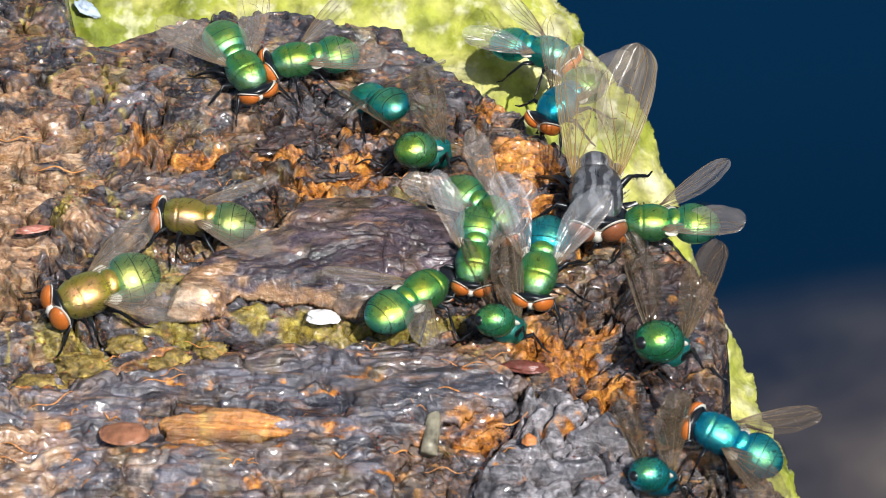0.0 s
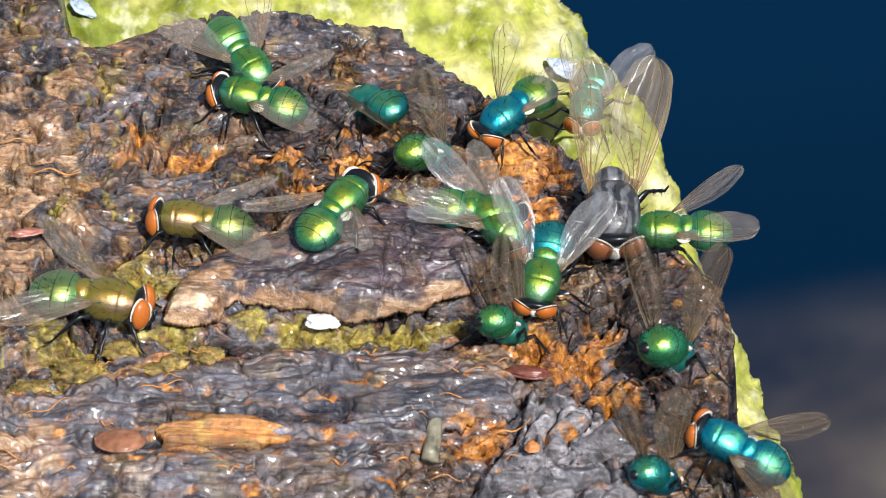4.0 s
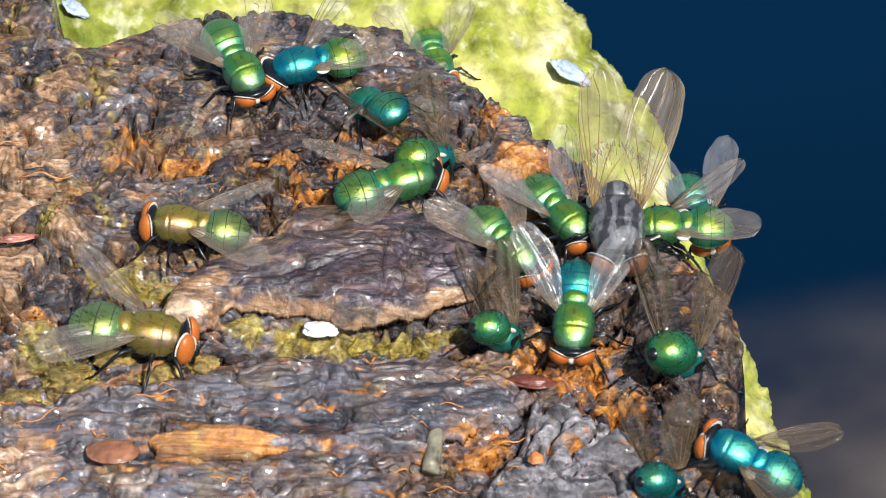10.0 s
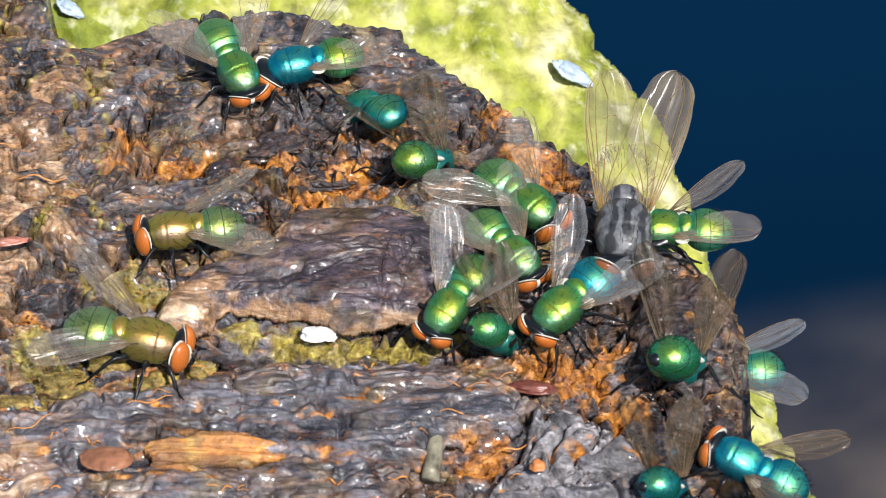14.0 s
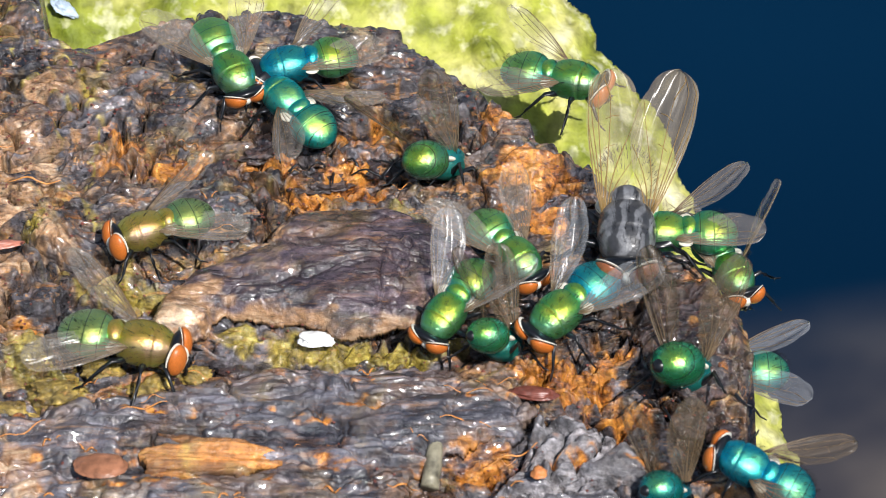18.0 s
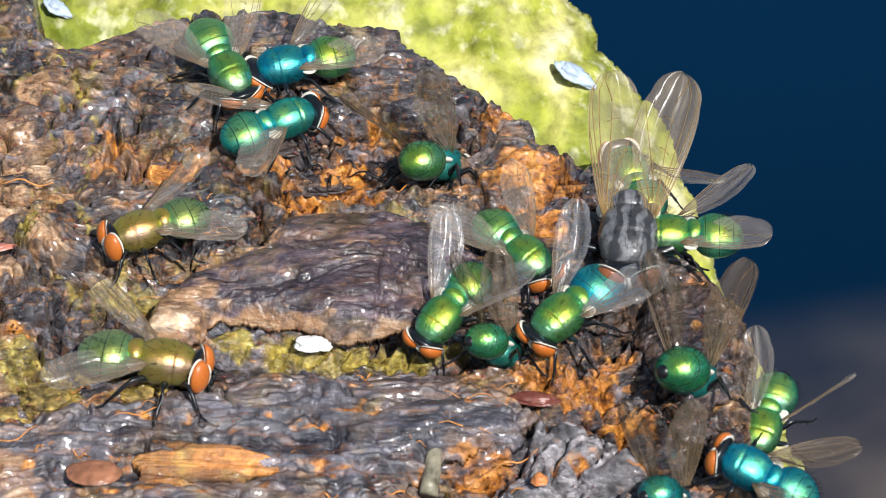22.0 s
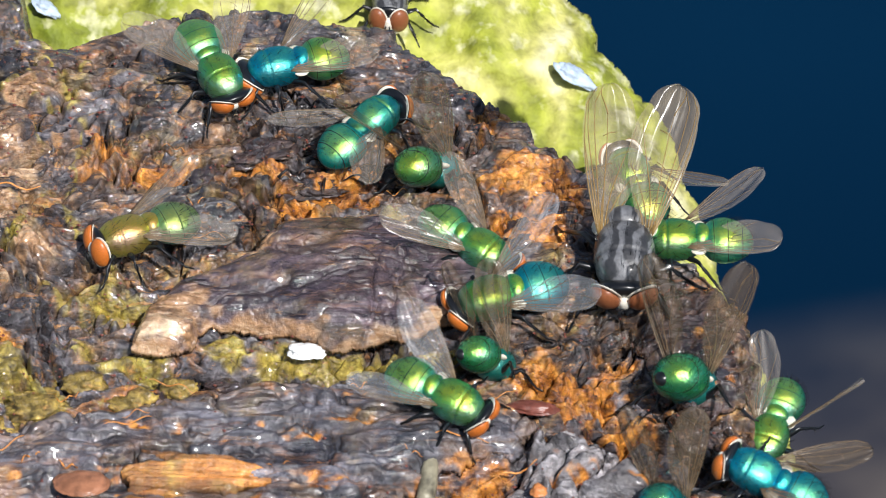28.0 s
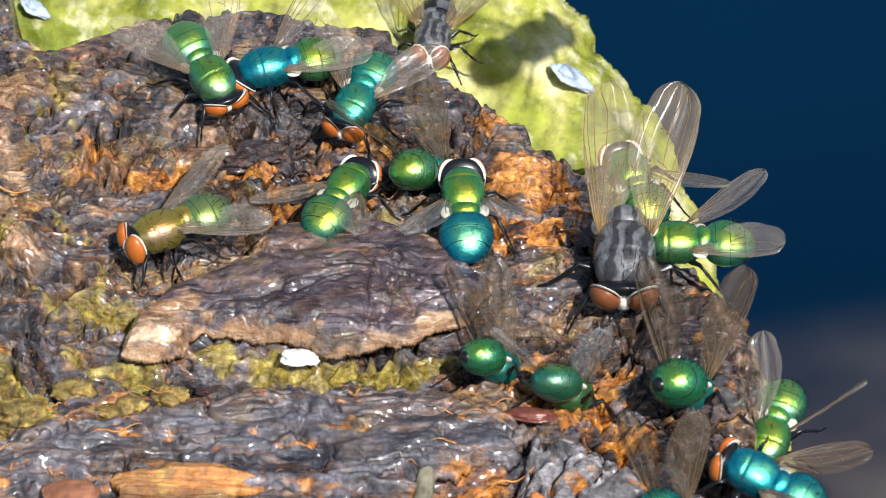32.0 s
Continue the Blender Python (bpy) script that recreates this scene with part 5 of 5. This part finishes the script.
    walk(fly_q, [
        (0, at(4.40, -0.02, 1.98, 7, 8, -42)), (1, at(4.69, -0.41, 1.90, 8, 7, -36)), (3, at(4.68, -1.32, 1.73, 7, 10, -40)),
        (5.5, at(4.93, -0.55, 1.87, 9, 7, -36)), (8, at(4.79, -1.33, 1.72, 6, 10, -44)), (9, at(5.30, -2.32, 1.52, 6, 11, -47)),
        (13, at(5.80, -3.28, 1.31, 6, 11, -56)), (14, at(5.49, -2.93, 1.39, 6, 11, -51)), (19, at(5.54, -2.68, 1.44, 5, 11, -53)),
        (23, at(6.30, -1.96, 1.58, 8, 9, -47)), (24, at(5.71, -1.73, 1.63, 6, 10, -55)), (25, at(6.90, -2.22, 1.54, 9, 7, -39)),
        (25.5, at(6.13, -1.77, 1.62, 9, 8, -42)), (27, at(5.34, -5.31, 0.83, 8, 11, -56)), (27.5, at(5.62, -5.98, 0.67, 9, 12, -58)),
        (27.8, at(5.03, -1.18, 1.75, 8, 9, -41)), (28, at(3.28, -1.20, 1.77, 6, 12, -35)), (28.2, at(2.89, -3.19, 1.72, 2, 14, -59)),
        (28.5, at(4.05, -5.14, 0.84, 2, 14, -82)), (29.8, at(3.99, -5.47, 0.76, 1, 14, -88)), (29.9, at(3.37, -3.23, 1.43, -12, 8, -122)),
        (30, at(2.81, -1.10, 1.88, -12, -3, -161)), (30.2, at(-2.56, -0.76, 2.94, -11, 3, -165)), (30.5, at(-7.57, 1.29, 3.19, -4, -0, 157)),
        (30.8, at(-7.22, 4.35, 2.50, -1, -0, 109)), (31, at(-6.56, 5.64, 2.52, -0, -3, 93)), (31.5, at(-7.36, 5.68, 2.53, 1, -3, 76)),
        (32, at(-5.82, 5.88, 2.52, 1, -3, 65))])
    walk(fly_v, [
        (0, at(7.37, -6.01, 0.88, -2, 14, -103)), (2, at(7.24, -6.10, 0.86, -2, 14, -103)), (3, at(7.52, -6.43, 0.79, -2, 15, -102)),
        (5.5, at(6.64, -5.99, 0.86, -4, 14, -110)), (6, at(6.41, -6.19, 0.80, -5, 14, -113)), (7, at(6.50, -5.94, 0.87, -5, 13, -113)),
        (8, at(7.16, -6.68, 0.71, -3, 15, -104)), (8.5, at(8.60, -6.28, 0.87, -1, 14, -98)), (9, at(9.40, -6.52, 0.85, 0, 14, -93)),
        (9.5, at(9.35, -7.96, 0.47, 0, 17, -93)), (10, at(9.50, -9.54, -0.15, 1, 19, -95)), (11, at(9.75, -9.47, -0.09, 1, 19, -95)),
        (11.5, at(10.07, -8.50, 0.34, -9, 15, -127)), (12, at(8.43, -7.43, 0.58, -12, 11, -143)), (13, at(8.39, -7.66, 0.51, -11, 12, -138)),
        (14, at(8.15, -7.79, 0.46, -11, 13, -136)), (19, at(7.90, -7.78, 0.44, -11, 12, -138)), (23, at(7.98, -7.57, 0.51, -11, 12, -138)),
        (24.5, at(7.99, -6.50, 0.79, -11, 10, -143)), (24.8, at(8.95, -7.23, 0.66, -6, 15, -116)), (25, at(10.01, -8.40, 0.38, -0, 17, -97)),
        (25.5, at(9.85, -8.97, 0.15, 1, 19, -93)), (26.5, at(10.51, -7.13, 0.75, -9, 11, -135)), (27.5, at(10.74, -5.58, 1.09, -12, 3, -171)),
        (27.6, at(10.95, -5.18, 1.17, -12, 2, -174)), (27.8, at(5.94, -5.64, 0.92, -12, 6, -157)), (28, at(3.18, -5.31, 0.92, -16, 4, -162)),
        (28.2, at(1.03, -5.94, 0.61, -14, 17, -127)), (28.5, at(-0.95, -6.18, 0.69, -14, 19, -118)), (29, at(-0.91, -6.14, 0.71, -16, 18, -123)),
        (30, at(-2.48, -6.82, 0.40, -11, 22, -111)), (30.5, at(0.72, -6.48, 0.43, -12, 19, -123)), (30.8, at(-1.16, -5.93, 0.99, -22, 7, -150)),
        (31, at(-2.20, -5.65, 1.52, -23, -2, -174)), (31.5, at(0.24, 2.07, 2.59, 1, -4, 120)), (32, at(2.02, 4.47, 2.90, -1, -10, 93))])
    walk(fly_s, [
        (0, leaning(5.32, -8.63, -2.30, 0.88, -0.28, 0.38)), (6, leaning(5.08, -8.21, -2.22, 0.88, -0.28, 0.38)),
        (9, leaning(4.75, -8.19, -2.24, 0.88, -0.28, 0.38)), (13, leaning(4.39, -7.86, -2.19, 0.88, -0.28, 0.38)), (19, leaning(4.38, -7.92, -2.21, 0.88, -0.28, 0.38)),
        (23, leaning(4.25, -8.04, -2.25, 0.88, -0.28, 0.38)), (28, leaning(3.93, -8.45, -2.35, 0.88, -0.28, 0.38)), (31, leaning(4.56, -8.30, -2.27, 0.88, -0.28, 0.38)), (32, leaning(4.48, -8.15, -2.25, 0.88, -0.28, 0.38))])
    walk(fly_t, [
        (0, leaning(17.53, -10.97, -2.50, 0.93, -0.24, 0.28)), (6, leaning(17.39, -10.91, -2.49, 0.93, -0.24, 0.28)),
        (9, leaning(17.55, -10.77, -2.42, 0.93, -0.24, 0.28)), (13, leaning(17.41, -10.76, -2.44, 0.93, -0.24, 0.28)), (19, leaning(17.47, -10.85, -2.46, 0.93, -0.24, 0.28)),
        (23, leaning(17.59, -10.90, -2.46, 0.93, -0.24, 0.28)), (28, leaning(17.31, -10.78, -2.46, 0.93, -0.24, 0.28)), (32, leaning(17.16, -10.70, -2.44, 0.93, -0.24, 0.28))])
    walk(fly_n, [
        (0, at(20.36, -20.92, -2.00, -18, -18, 158)), (6, at(20.43, -20.95, -2.01, -18, -18, 158)), (9, at(20.49, -20.94, -2.00, -18, -18, 158)),
        (13, at(20.46, -21.00, -2.03, -19, -18, 158)), (19, at(20.50, -20.73, -1.93, -18, -18, 158)), (23, at(20.40, -20.49, -1.84, -18, -18, 158)),
        (28, at(20.69, -20.10, -1.71, -18, -18, 158)), (32, at(20.47, -19.60, -1.54, -18, -18, 158))])
    walk(fly_o, [
        (0, leaning(16.34, -21.95, -5.97, 0.92, -0.24, 0.30)), (6, leaning(15.95, -21.09, -5.61, 0.92, -0.24, 0.30)),
        (9, leaning(16.00, -20.98, -5.57, 0.92, -0.24, 0.30)), (13, leaning(15.96, -20.78, -5.49, 0.92, -0.24, 0.30)), (19, leaning(15.85, -20.43, -5.34, 0.92, -0.24, 0.30)),
        (23, leaning(15.61, -20.40, -5.22, 0.92, -0.24, 0.30)), (28, leaning(15.58, -20.22, -5.13, 0.92, -0.24, 0.30)), (32, leaning(15.60, -20.00, -5.04, 0.92, -0.24, 0.30))])
    walk(fly_k, [
        (0, at(15.96, -0.70, 1.95, -9, 0, 180)), (6, at(16.55, -1.19, 1.87, -7, 0, 180)), (9, at(16.17, -0.26, 2.04, -10, 0, 180)),
        (13, at(15.56, -0.20, 2.04, -11, 0, 180)), (19, at(15.55, -0.13, 2.06, -11, 0, 180)), (23, at(15.78, -0.17, 2.05, -10, 0, 180)),
        (28, at(16.07, -0.16, 2.06, -10, 0, 180)), (32, at(16.17, -0.04, 2.08, -10, 0, 180))])
    walk(fly_z, [
        (0, at(12.05, 0.82, 3.16, 0, 9, -89)), (2, at(12.33, 1.06, 3.20, 0, 9, -89)), (3, at(12.67, 0.56, 3.10, 0, 9, -88)),
        (5.5, at(13.41, -1.58, 2.67, 1, 9, -88)), (7, at(13.64, -1.57, 2.68, 1, 9, -88)), (8, at(12.83, -0.82, 2.82, 0, 9, -88)),
        (9, at(12.35, -0.85, 2.82, 0, 9, -88)), (10, at(12.86, -1.53, 2.68, -0, 9, -91)), (13, at(13.09, -1.66, 2.66, -0, 9, -92)),
        (19, at(13.14, -1.48, 2.69, -0, 9, -92)), (23, at(13.09, -1.72, 2.65, -0, 9, -92)), (27, at(12.95, -1.93, 2.61, -0, 9, -92)),
        (28, at(12.73, -2.85, 2.43, 0, 10, -92)), (32, at(12.82, -2.46, 2.50, -0, 10, -92))])
    walk(fly_m, [
        (0, at(-4.60, 70.64, -0.39, 1, -15, -90)), (26.6, at(-3.73, 39.24, 10.56, -1, -4, -90)), (27.5, at(-3.27, 33.61, -1.07, -1, -1, -96)),
        (28, at(-3.65, 32.98, -1.05, -2, -0, -93)), (28.5, at(-2.33, 32.22, -1.14, -1, 1, -70)), (28.7, at(1.08, 29.29, -1.43, 1, 0, -43)),
        (29, at(1.73, 28.21, -1.43, 1, 0, -31)), (29.5, at(0.71, 29.31, -1.43, 0, 1, -77)), (30, at(-0.17, 30.01, -1.39, -1, 1, -96)),
        (32, at(-0.11, 28.92, -1.45, -0, 1, -96))])
    walk(fly_u, [
        (0, at(5.41, 89.12, -6.72, 0, -21, -87)), (9.3, at(0.74, 37.94, 12.49, 0, -3, -84)), (9.8, at(-0.17, 30.23, -4.72, -1, 1, -77)),
        (10, at(-0.39, 29.50, -4.76, -1, 1, -77)), (11, at(2.62, 25.72, -4.82, 0, 1, -70)), (11.4, at(4.31, 24.06, -4.83, 1, 1, -53)),
        (11.7, at(9.48, 29.33, 12.63, 0, -1, -1)), (23.3, at(9.36, 36.42, 12.54, -1, -1, -31)), (23.7, at(4.20, 27.63, -7.99, 0, 0, -96)),
        (24, at(3.86, 27.06, -8.00, -0, 1, -150)), (25, at(4.00, 26.73, -8.00, -0, 1, -150)), (25.5, at(3.47, 27.71, -8.00, 0, 0, -150)),
        (26, at(5.10, 32.36, 12.46, 1, -0, -149)), (32, at(5.72, 53.81, 11.31, 6, -4, -145))])


motions()
